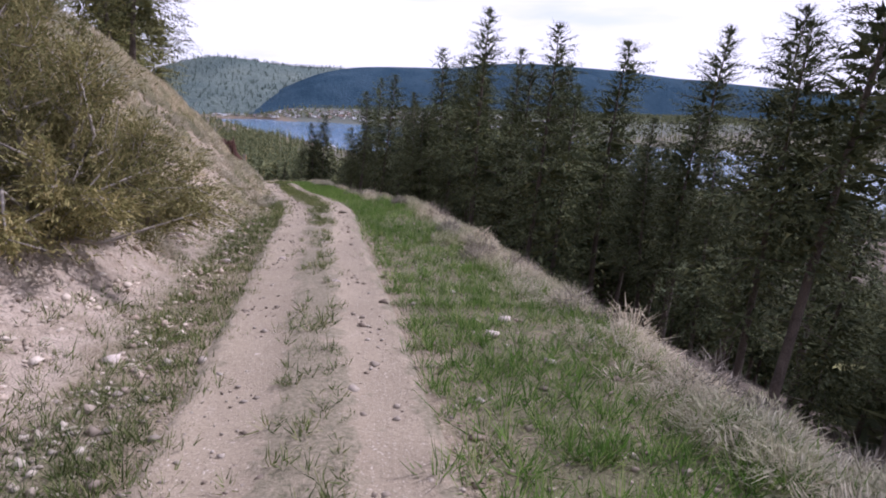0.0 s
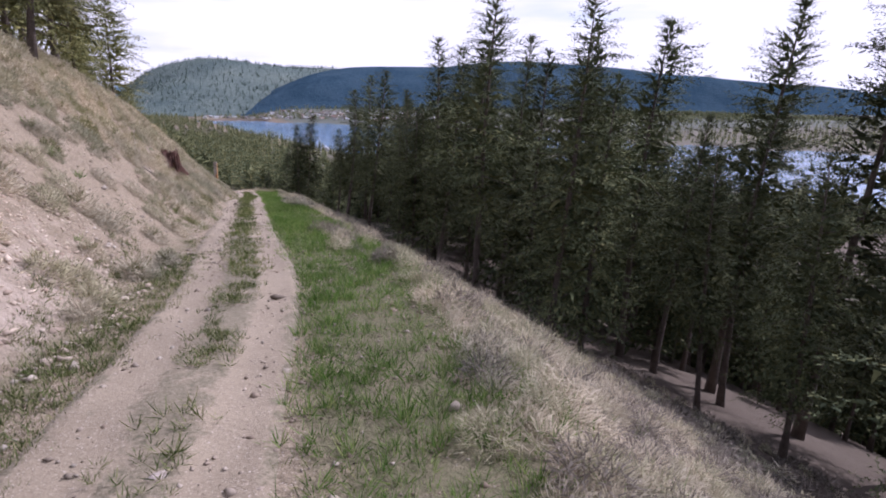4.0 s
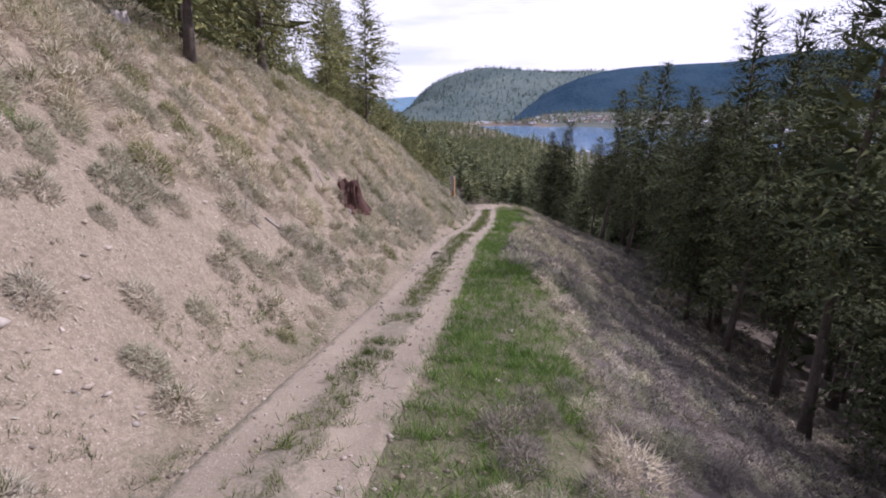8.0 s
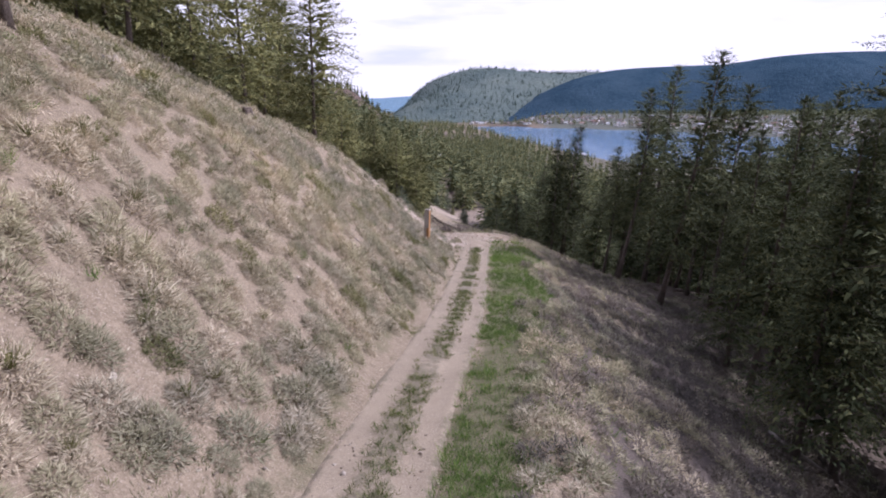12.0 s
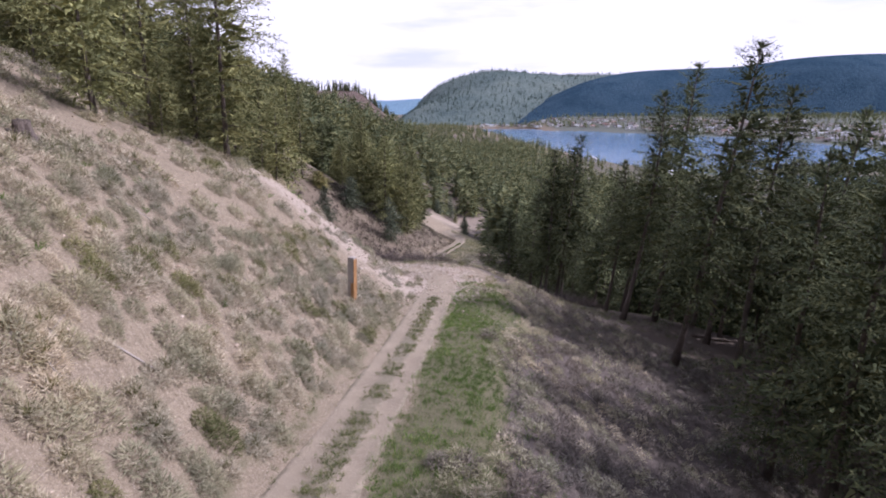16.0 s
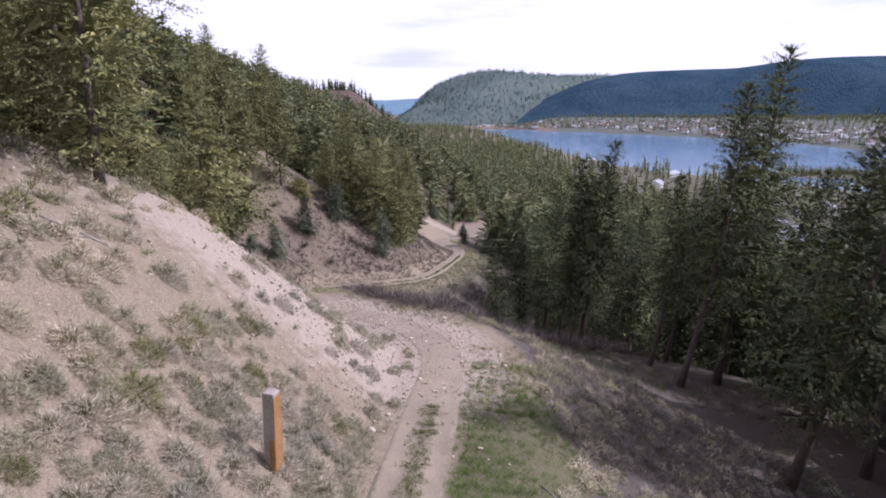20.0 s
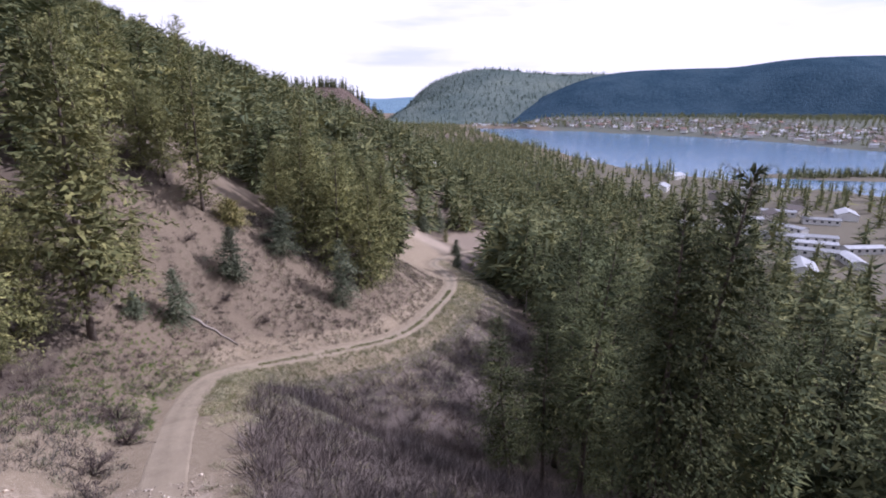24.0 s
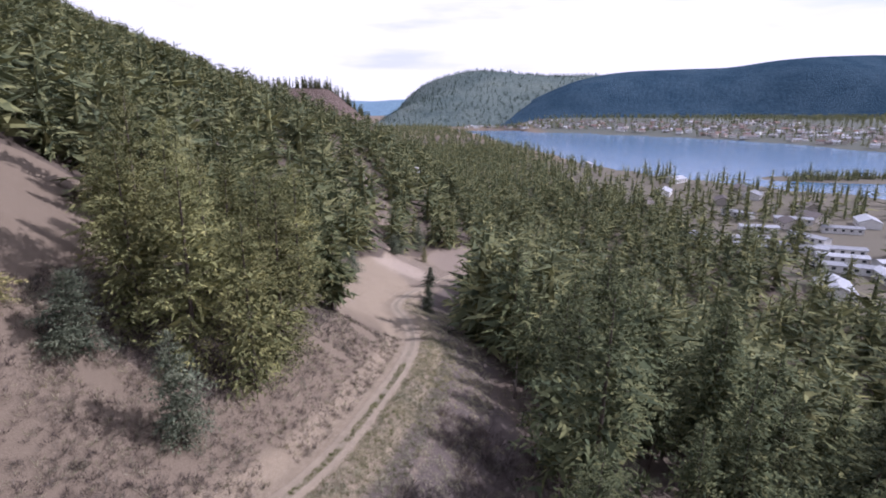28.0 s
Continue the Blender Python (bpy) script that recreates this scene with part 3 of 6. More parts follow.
def masks(d, yn, b, x, y):
    wob = 1.6 * wave(x, y, 5.0, 4.0)
    forest = np.where(d > 0, smooth(d + wob, right_forest(yn) - 4, right_forest(yn) + 1), smooth(-d + wob, left_forest(yn) - 1, left_forest(yn) + 3))
    fa = (x - MID[0]) * AHEAD[0] + (y - MID[1]) * AHEAD[1]
    sa = (x - MID[0]) * RIGHT[0] + (y - MID[1]) * RIGHT[1]
    pad = smooth(np.hypot((x + 77) / 1.45, y - 239), 16, 11)
    glade = smooth(np.hypot((fa - 126) / 29, (sa - 1) / 11), 1.15, 0.9)
    lane = smooth(np.hypot((fa - 205) / 50, (sa + 27 + 0.28 * (fa - 205)) / 6), 1.2, 0.8)
    run, off = -0.786 * (x + 64) + 0.618 * (y - 110), 0.618 * (x + 64) + 0.786 * (y - 110)      # a bare lane up through the pines
    lane = np.maximum(lane, smooth(np.abs(off - 0.6), 6.0, 4.4) * smooth(run, -4, 0) * smooth(run, 42, 34))
    glade = np.maximum(glade, lane)
    plain = smooth(fa * 0.04 + sa, 112, 130) * smooth(fa, 70, 120)
    plain = np.maximum(plain, smooth(fa, 900, 1100))
    across = smooth(sa, 190, 330) * smooth(fa, 560, 760)
    plain = plain * (1 - 0.85 * across)
    forest = forest * (1 - pad) * (1 - plain) * (1 - glade)
    green = smooth(d + 0.1 * wob, 0.8, 1.15) * smooth(d + 0.5 * wob, green_width(yn) + 0.9, green_width(yn) - 0.6) * smooth(yn, 68, 60) * np.where(yn < 12, 0.66, 1)
    green = np.maximum(green, 0.5 * smooth(np.hypot(x + 53, (y - 92) * 0.8), 8, 3))
    green = np.maximum(green, 0.52 * smooth(-d + 0.25 * wob, 0.9, 1.2) * smooth(-d + 0.4 * wob, 2.3, 1.5) * smooth(yn, 66, 58))
    stony = smooth(-d, 1.3, 2.0) * 0.62 * smooth(-d, 5.0, 2.6) * smooth(yn, 20, 12) + smooth(yn, 58, 66) * smooth(yn, 84, 74) * smooth(-d, 20, 9) * smooth(d, 4, 1)
    stony = np.maximum(stony, 0.55 * smooth(np.hypot(x + 82, (y - 195) * 0.8), 11, 4) * (d < -2))
    brush = smooth(yn, 70, 78) * smooth(yn, 150, 130) * smooth(d, 3.5, 7.0)
    dry = np.maximum(smooth(d, 2.5, 4.5) * (1 - brush), 0.30 * smooth(yn, 84, 92) * smooth(-d, 3, 6))
    gully = 0.98 * smooth(yn, 80, 90) * smooth(-d, 2.2, 4.5) * (1 - forest) * smooth(yn, 165, 145)
    dry = np.maximum(dry, 0.62 * np.maximum(lane, 0.8 * glade))
    return dict(dry=dry, green=green, stony=np.clip(stony, 0, 1), brush=brush, gully=gully, forest=forest, plain=plain, town=0.95 * across, bare=pad)


ground = tagged(new("ground", mesh_of("ground", np.stack([gx, gy, gz], 1), quads, M_GROUND, True, masks(gd, gyn, gb, gx, gy))),
                "dry tan hillside of gravelly soil sloping down to a lake plain", "ground", kind="structure")

# the two-rut track, laid a little proud of the ground
L2 = spline(TRACK[:-1], 0.35)
T2 = np.gradient(L2[:, :2], axis=0)
T2 /= np.linalg.norm(T2, axis=1)[:, None]
CUT = np.linspace(-1.06, 0.96, 27)


def rut(c):
    return np.maximum(np.exp(-((c + 0.56) / 0.29) ** 4), np.exp(-((c - 0.52) / 0.25) ** 4))


tx = L2[:, None, 0] + T2[:, None, 1] * CUT
ty = L2[:, None, 1] - T2[:, None, 0] * CUT
tz = height(tx.ravel(), ty.ravel()).reshape(tx.shape)
edge = (smooth(CUT, -1.06, -0.8) * smooth(CUT, 0.96, 0.74))[None]
tz = tz * (1 - edge) + np.maximum(L2[:, None, 2], tz) * edge
tz += 0.02 + 0.035 * (1 - rut(CUT))[None] * edge * np.interp(L2[:, 1], [58, 64, 78, 90], [1.0, 0.2, 0.3, 0.55])[:, None] + 0.018 * wave(tx, ty, 0.5, 7.0) * edge - 0.06 * (1 - edge)
ti, tj = np.meshgrid(np.arange(len(L2) - 1), np.arange(len(CUT) - 1), indexing="ij")
t0 = (ti * len(CUT) + tj).ravel()
verge = (1 - rut(CUT))[None] * np.interp(L2[:, 1], [0, 58, 64, 78, 100, 150], [1.0, 1.0, 0.1, 0.15, 0.6, 0.8])[:, None] + 0 * tx
verge = np.clip(0.74 * verge * np.where(np.abs(CUT) < 0.5, 1.0, np.where(CUT < 0, 0.9, 0.95))[None] + 0.22 * wave(tx, ty, 0.7, 3.0), 0, 1)
dirt_track = tagged(new("dirt_track", mesh_of("dirt_track", np.stack([tx, ty, tz], -1).reshape(-1, 3), np.stack([t0, t0 + 1, t0 + len(CUT) + 1, t0 + len(CUT)], 1), M_TRACK, True, dict(verge=verge.ravel()))),
                    "two-rut track of pinkish dirt and gravel along a hillside", "track", kind="structure")

# the lake
M_WATER, wn_, wl_, wb_ = nodes_of("lake_water")
wb_.inputs["Base Color"].default_value = (0.09, 0.19, 0.33, 1)
wb_.inputs["Roughness"].default_value = 0.14
wb_.inputs["Specular IOR Level"].default_value = 0.5
wc_ = wn_.new("ShaderNodeTexCoord").outputs["Object"]
bump_node(wn_, wl_, wb_, noise_node(wn_, wl_, wc_, 0.35, 4.0), 0.35, 0.4)
lk = np.linspace(0, 1, 30)
LX, LY = np.meshgrid(-150 + 1950 * lk, 30 + 1600 * lk, indexing="ij")
wx, wy = field(LY.ravel(), LX.ravel())
wi, wj = np.meshgrid(np.arange(29), np.arange(29), indexing="ij")
w0 = (wi * 30 + wj).ravel()
tagged(new("water", mesh_of("water", np.stack([wx, wy, np.full(900, WATER)], 1), np.stack([w0, w0 + 1, w0 + 31, w0 + 30], 1)[:, ::-1], M_WATER)), "calm blue-grey lake water", "lake", kind="structure")


# ---- mountains and cliff in the distance ----
def hill_material(name, dark, light, rock, scale):
    m, n, l, b = nodes_of(name)
    co = n.new("ShaderNodeTexCoord").outputs["Object"]
    f1, f2 = noise_node(n, l, co, scale, 6.0), noise_node(n, l, co, scale * 14, 4.0, 0.7)
    c = mix_node(n, l, 0.5, ramp_node(n, l, f1, [(0.35, dark), (0.62, light), (0.8, rock)]), ramp_node(n, l, f2, [(0.3, tuple(v * 0.5 for v in dark)), (0.7, light)]))
    l.new(c, b.inputs["Base Color"])
    b.inputs["Roughness"].default_value = 1.0
    b.inputs["Specular IOR Level"].default_value = 0.0
    bump_node(n, l, b, f2, 0.8, 8.0)
    return m


# Haze is put into the forest colours as a grey-blue cast.
M_HAZED_HILL = hill_material("wooded_mountain", (0.085, 0.12, 0.118), (0.165, 0.20, 0.18), (0.225, 0.24, 0.19), 0.006)
# Cloud shadow and blue haze are mixed into this ridge's forest colours.
M_CLOUD_SHADED_HILL = hill_material("cloud_shaded_mountain", (0.026, 0.056, 0.088), (0.058, 0.098, 0.135), (0.08, 0.12, 0.15), 0.009)
# Distance haze is painted on as a pale blue base colour.
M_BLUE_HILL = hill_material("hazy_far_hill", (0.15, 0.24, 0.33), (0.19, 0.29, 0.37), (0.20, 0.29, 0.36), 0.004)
M_CLIFF = hill_material("red_brown_cliff", (0.16, 0.12, 0.10), (0.28, 0.215, 0.185), (0.16, 0.15, 0.10), 0.03)


def ridge(name, along_pts, depth_front, depth_top, base, mat, label, folds, rows=22, cols=160, seed=0.0):
    """A mountain front: its crest line through a few heights (s, z) at depth_top, foot at depth_front."""
    p = spline(np.array([(a, z, 0) for a, z in along_pts], float), 25)
    s_ = np.linspace(p[0, 0], p[-1, 0], cols)
    crest = np.interp(s_, p[:, 0], p[:, 1])
    k = np.linspace(0, 1.25, rows)[:, None]
    f = depth_front + (depth_top - depth_front) * k + 0 * s_
    ss = s_ + 0 * k
    rise = np.where(k <= 1, np.sin(np.clip(k, 0, 1) * np.pi / 2) ** 1.15, 1 - (k - 1) * 1.2)
    z = base + (crest - base) * rise + folds * np.sin(np.pi * np.clip(k, 0, 1)) * wave(ss, f * 1.6, 210, seed) * np.clip((crest - base) / 120, 0, 1)
    x, y = field(f.ravel(), ss.ravel())
    i, j = np.meshgrid(np.arange(rows - 1), np.arange(cols - 1), indexing="ij")
    q = (i * cols + j).ravel()
    ob = new(name, mesh_of(name, np.stack([x, y, z.ravel()], 1), np.stack([q, q + 1, q + cols + 1, q + cols], 1), mat, True))
    tagged(ob, label, "mountain", kind="structure")
    return x, y, z.ravel(), (f, ss, z)


def skyline(points, depth):
    """Crest points from view slopes in thousandths, at a depth."""
    return [((a + 22) * depth / 960, e * depth / 960) for a, e in points]


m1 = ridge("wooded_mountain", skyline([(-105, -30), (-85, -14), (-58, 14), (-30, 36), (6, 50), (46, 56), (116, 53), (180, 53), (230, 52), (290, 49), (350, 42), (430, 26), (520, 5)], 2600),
           1560, 2600, -50, M_HAZED_HILL, "rounded mountain covered in conifer forest, greyed with painted haze", 26, seed=1.0)
# The left end follows the edge of the painted cloud shadow as a spur.
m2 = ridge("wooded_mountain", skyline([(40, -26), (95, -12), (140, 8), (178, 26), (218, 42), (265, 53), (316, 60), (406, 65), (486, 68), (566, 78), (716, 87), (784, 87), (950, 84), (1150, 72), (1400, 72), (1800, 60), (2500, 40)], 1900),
           1530, 1900, -50, M_CLOUD_SHADED_HILL, "long wooded mountain ridge, coloured dark for cloud shadow and haze", 40, seed=2.0)
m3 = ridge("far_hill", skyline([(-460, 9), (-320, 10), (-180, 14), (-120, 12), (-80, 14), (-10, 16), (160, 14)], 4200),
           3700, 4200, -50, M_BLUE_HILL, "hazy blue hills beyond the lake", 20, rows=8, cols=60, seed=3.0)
K4 = 620 / 960
c1 = ridge("cliff", [(a * K4, z * K4) for a, z in ((-540, 34), (-380, 36), (-290, 34), (-200, 34), (-175, 30), (-150, 12), (-125, -10), (-100, -35))],
           575, 640, -45, M_CLIFF, "bare red-brown rock bluff with pines along its top", 10, rows=26, cols=120, seed=4.0)

# ---- trees ----
def tree_model(name, label, *args):
    ob = thing(name, 0, 0, -500, label, "tree", "conifers on the hillside")
    t, c = conifer(*args)
    part("trunk", t, ob)
    part("crown", c, ob)
    return ob


WIDE, BARE, TALL = (3.7, 3.3, 4.0, 3.5, 3.9), (0.20, 0.32, 0.24, 0.36, 0.12), (17, 18, 19, 17, 16)
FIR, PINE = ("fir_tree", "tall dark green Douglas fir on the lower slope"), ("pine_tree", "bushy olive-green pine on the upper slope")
NEAR = [tree_model(*FIR, 10 + i, TALL[i], WIDE[i], BARE[i], 140, 7, 8, M_NEEDLE) for i in range(5)]
NEXT = [tree_model(*FIR, 10 + i, TALL[i], WIDE[i] * 1.06, BARE[i], 105, 5, 3, M_NEEDLE) for i in range(5)]
FINE_PINES = [tree_model(*PINE, 20 + i, TALL[i], WIDE[i] * 1.3, BARE[i] * 0.4, 150, 7, 10, M_LIT_NEEDLE, -6) for i in range(5)]
PINES = [tree_model(*PINE, 20 + i, TALL[i], WIDE[i] * 1.3, BARE[i] * 0.4, 115, 6, 5, M_LIT_NEEDLE, -6) for i in range(5)]
MIDDLE = [conifer(30 + i, 17, 3.5 + 0.4 * (i % 2), (0.04, 0.12, 0.08)[i % 3], 90, 4, 1, M_NEEDLE) for i in range(4)]


def arrays_of(me):
    v, t = np.empty(len(me.vertices) * 3), np.empty(len(me.loops), np.int32)
    me.vertices.foreach_get("co", v)
    me.loops.foreach_get("vertex_index", t)
    return v.reshape(-1, 3), t.reshape(-1, 3)


MIDDLE = [(arrays_of(t), arrays_of(c)) for t, c in MIDDLE]


def far_tree(seed, limbs, stations):
    """A tree a hundred metres off or more, one unit tall: a ragged body with flat boughs standing out of it."""
    rng = np.random.default_rng(seed)
    h = 0.06 + 0.90 * ((np.arange(limbs) + rng.random(limbs)) / limbs) ** 0.9
    a = np.arange(5) / 5 * 2 * np.pi
    rings = np.stack([np.stack([np.cos(a) * w, np.sin(a) * w, 0 * a], 1) * rng.uniform(0.6, 1.3, (5, 1)) + (0, 0, z) for w, z in ((0.06, 0.06), (0.06, 0.35), (0.03, 0.68), (0.01, 0.9))])
    nx = np.roll(rings, -1, axis=1)
    body = np.concatenate([np.stack([rings[:-1], nx[:-1], nx[1:]], 2).reshape(-1, 3, 3), np.stack([rings[:-1], nx[1:], rings[1:]], 2).reshape(-1, 3, 3)])
    az = np.arange(limbs) * 2.4 + rng.normal(size=limbs) * 0.4
    L = (0.035 + 0.29 * (1 - h) ** 0.62) * rng.uniform(0.6, 1.2, limbs)
    d = np.stack([np.cos(az), np.sin(az), -0.12 + 0.8 * h**1.5], 1)
    fans = boughs(np.stack([0 * h, 0 * h, h], 1), d, L, stations, 1, rng, 0.16, 0.62)
    return joined([(body.reshape(-1, 3), np.arange(3 * len(body)).reshape(-1, 3)), fans, needles(np.array([[0, 0, 0.84]] * 3), np.array([[0, 0, 1.0]] * 3), 0.16, 0.03, rng)])


FAR = [far_tree(50 + i, 44, 2) for i in range(6)]
TINY = [far_tree(60 + i, 14, 1) for i in range(6)]
rng = np.random.default_rng(7)


def scatter(f0, f1, s0, s1, step, jitter=0.45):
    f, s_ = np.meshgrid(np.arange(f0, f1, step), np.arange(s0, s1, step), indexing="ij")
    f, s_ = f.ravel() + rng.uniform(-jitter, jitter, f.size) * step, s_.ravel() + rng.uniform(-jitter, jitter, f.size) * step
    return (*field(f, s_), f, s_)


def forest_here(x, y, f, s_):
    z, d, yn, b, shore = height(x, y, True)
    mk = masks(d, yn, b, x, y)
    return mk["forest"], z, d, yn, mk["plain"], shore


# trees near the walk, each a thing; a few stand where they are plainly told apart
KEY_TREES = [(-7.05, 70.2, 17.8, 0, 7), (-9.1, 84.2, 20.5, 2, 4), (-3.5, 74.5, 17, 3, 3), (-5.2, 79.0, 16, 1, 5), (-14.7, 28.0, 12, 3, 8), (-17.9, 34.3, 14, 0, 1), (-27.5, 51.5, 9, 4, 2), (-30.2, 55.8, 9, 2, 2), (-32.8, 60.5, 11, 0, 2), (-21.5, 37.5, 13, 2, 1), (-16.5, 29.5, 11, 4, 2),
             (2.7, 36.7, 17.5, 1, 3), (15.3, 25.8, 18, 2, 4), (14.7, 31.5, 19, 1, 5), (6.0, 37.7, 16, 4, 2), (7.6, 35.4, 16, 0, 3), (17.4, 22.7, 17, 3, 4), (10.7, 34.0, 17.7, 3, 3), (7.2, 34.1, 15, 4, 2),
             (2.6, 42.9, 17, 2, 4), (5.0, 62, 19.5, 0, 2), (-8.2, 10.6, 9, 4, 4), (-11.5, 14.0, 11, 4, 2), (-33.5, 62.0, 7, 4, 3), (-72.0, 112.5, 17, 1, 2), (-29.0, 59.0, 12, 0, 2), (-35.6, 62.6, 13, 2, 2),
             (-66.0, 108.5, 15, 2, 1), (-57.3, 90.2, 21, 3, 3), (-53.8, 121.5, 13, 4, 0), (-56.8, 119.0, 15, 0, 1), (-59.5, 123.5, 14, 2, 0), (-55.5, 126.5, 14, 4, 2), (-60.5, 118.0, 13, 4, 0),
             (-62.6, 120.4, 16, 2, 1), (-65.1, 136.5, 14, 0, 2), (-34.4, 160.6, 20, 1, 2), (-23.6, 189.8, 11, 4, 1), (-97.0, 218.0, 7, 4, 1), (-101.0, 226.0, 6, 0, 1), (-104.0, 233.0, 6.5, 4, 1), (-93.0, 229.0, 5, 4, 0)]
for x, y, tall, k, lean in KEY_TREES:
    uphill = float(along(x, y)[0][0]) < 0
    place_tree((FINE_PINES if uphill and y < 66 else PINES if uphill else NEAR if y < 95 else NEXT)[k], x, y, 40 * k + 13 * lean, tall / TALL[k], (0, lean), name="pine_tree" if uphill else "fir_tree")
WALKED = np.array([row[1] for row in PATH[::3]])
AIMED = np.array([np.subtract(row[2], row[1]) / 2.0 for row in PATH[::3]])


def seen_from(x, y):
    """Least distance from which the walk has a place before it."""
    v = np.stack([x[:, None] - WALKED[None, :, 0], y[:, None] - WALKED[None, :, 1]], -1)
    r = np.linalg.norm(v, axis=-1) + 1e-6
    front = (v * AIMED[None, :, :2]).sum(-1) / (r * np.linalg.norm(AIMED[:, :2], axis=1))
    return np.where(front > 0.72, r, 999).min(1)


fx, fy, ff, fs = scatter(-112, 120, -75, 60, 4.3)
fm, fz, fd, fyn, fpl, fsh = forest_here(fx, fy, ff, fs)
dist = seen_from(fx, fy)
count_near, middle, spots = 0, [], []
keys = np.array([k[:2] for k in KEY_TREES])
for i in np.argsort(dist):
    gap = np.hypot(fx[i] - keys[:, 0], fy[i] - keys[:, 1]).min()
    if fm[i] < 0.72 or gap < 3.0 or (dist[i] > 900 and (fd[i] < 0 or fd[i] > 60)) or rng.random() < (0.10 if fd[i] < 0 else 0.22 if fy[i] > 85 else 0.06):
        continue
    grown = 0.37 + 0.53 * rng.random() if fd[i] < 0 else (0.46 + 0.34 * rng.random() if fy[i] < 42 else 0.62 + 0.48 * rng.random())
    if dist[i] > 900:
        spots.append((fx[i], fy[i], fz[i], 17 * grown, rng.uniform(0, 6.28), int(rng.integers(6))))
    elif count_near < 290:
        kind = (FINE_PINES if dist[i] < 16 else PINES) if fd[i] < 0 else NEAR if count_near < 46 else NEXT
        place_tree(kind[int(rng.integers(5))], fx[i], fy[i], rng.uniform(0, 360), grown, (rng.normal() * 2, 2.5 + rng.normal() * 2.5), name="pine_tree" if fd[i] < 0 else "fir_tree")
        count_near += 1
    elif len(middle) < 110:
        middle.append((fx[i], fy[i], fz[i], grown))
    else:
        spots.append((fx[i], fy[i], fz[i], 17 * grown, rng.uniform(0, 6.28), int(rng.integers(6))))
r8 = np.random.default_rng(88)
for _ in range(70):                                     # undergrowth at the edge of the upper wood
    x, y = r8.uniform(-72, -30), r8.uniform(62, 100)
    d_, _z, yn_ = along(x, y)
    if -24 < d_[0] < -7.5 and 66 < yn_[0] < 99:
        place_tree(PINES[int(r8.integers(5))], x, y, r8.uniform(0, 360), r8.uniform(0.2, 0.42), (0, 3), "young bushy pine at the edge of the wood, olive green lightened as if sunlit", "young_pine")
for k, (x, y, tall) in enumerate([(-32, 58, 4), (-34.5, 60.5, 4.6), (-36, 64.5, 5), (-31, 61.5, 5), (-37.5, 67, 5), (-38.5, 70.5, 5.5), (-30, 56.5, 3), (-28.5, 55, 3.4)]):
    place_tree(PINES[(4, 0)[k % 2]], x, y, 50 * k, tall / 16.5, (0, 4), "low bushy pine along the crest of the bank, olive green lightened as if sunlit", "young_pine")
for model in NEAR + NEXT + PINES + FINE_PINES:
    for o in (*model.children, model):
        bpy.data.objects.remove(o)
for which, mat, nm in ((0, M_BARK, "wood_trunks"), (1, M_NEEDLE, "wood_crowns")):
    pieces = []
    for k, (x, y, z, g) in enumerate(middle):
        v, t = MIDDLE[k % 4][which]
        c, s_ = math.cos(k * 2.4), math.sin(k * 2.4)
        pieces.append((np.stack([(v[:, 0] * c - v[:, 1] * s_) * g + x + 0.04 * v[:, 2], (v[:, 0] * s_ + v[:, 1] * c) * g + y, v[:, 2] * g + z], 1), t))
    v, t = joined(pieces)
    tagged(new(nm, mesh_of(nm, v, t, mat)), "trunks of the conifer forest" if which == 0 else "green crowns of the conifer forest", "trees", kind="stuff")


def plant(name, spots, label, mat, category="trees", near=False):
    """Many far trees as one object."""
    vs, ts, n = [], [], 0
    for x, y, z, tall, turn, k in spots:
        v, t = (FAR if near else TINY)[k]
        c, s_ = math.cos(turn), math.sin(turn)
        vs.append(np.stack([(v[:, 0] * c - v[:, 1] * s_) * tall + x, (v[:, 0] * s_ + v[:, 1] * c) * tall + y, v[:, 2] * tall + z], 1))
        ts.append(t + n)
        n += len(v)
    return tagged(new(name, mesh_of(name, np.vstack(vs), np.vstack(ts), mat)), label, category, kind="stuff")


bx, by, bf, bs = scatter(40, 760, -430, 330, 7.8)
bm, bz, bd, byn, bpl, bsh = forest_here(bx, by, bf, bs)
for i in range(len(bx)):
    inner = bf[i] < 120 and -75 < bs[i] < 60
    thin = (0.8 if bf[i] < 260 and bs[i] > 95 else 0.62) if bpl[i] > 0.5 else 0.06
    if inner or bsh[i] > -8 or rng.random() < thin or (bm[i] < 0.5 and bpl[i] < 0.5) or bz[i] > 150:
        continue
    spots.append((bx[i], by[i], bz[i] - 0.3, rng.uniform(9, 18) * (0.8 if bpl[i] > 0.5 else 1), rng.uniform(0, 6.28), int(rng.integers(6))))
for k in range(240):                                    # on the spit
    x, y = field(438 + rng.normal() * 5 - 0.05 * (k * 0.88 - 8), 293 + k * 0.88)
    spots.append((float(x), float(y), WATER, rng.uniform(6, 10), rng.uniform(0, 6.28), int(rng.integers(6))))
ux, uy, uf, us = scatter(250, 1560, -250, 2100, 17)
usz = shore_line(ux, uy)
uz = height(ux, uy)
for i in range(len(ux)):
    if usz[i] < -12 and rng.random() < 0.8 and us[i] < uf[i] * 1.2 + 900 and not (us[i] < 300 and uf[i] < 900):
        spots.append((ux[i], uy[i], uz[i], rng.uniform(8, 15), rng.uniform(0, 6.28), int(rng.integers(6))))
qx, qy, qf, qs = scatter(740, 1500, -260, 330, 20)
qz, qsh = height(qx, qy), shore_line(qx, qy)
for i in range(len(qx)):
    if qsh[i] < -8:
        spots.append((qx[i], qy[i], qz[i], rng.uniform(9, 16), rng.uniform(0, 6.28), int(rng.integers(6))))
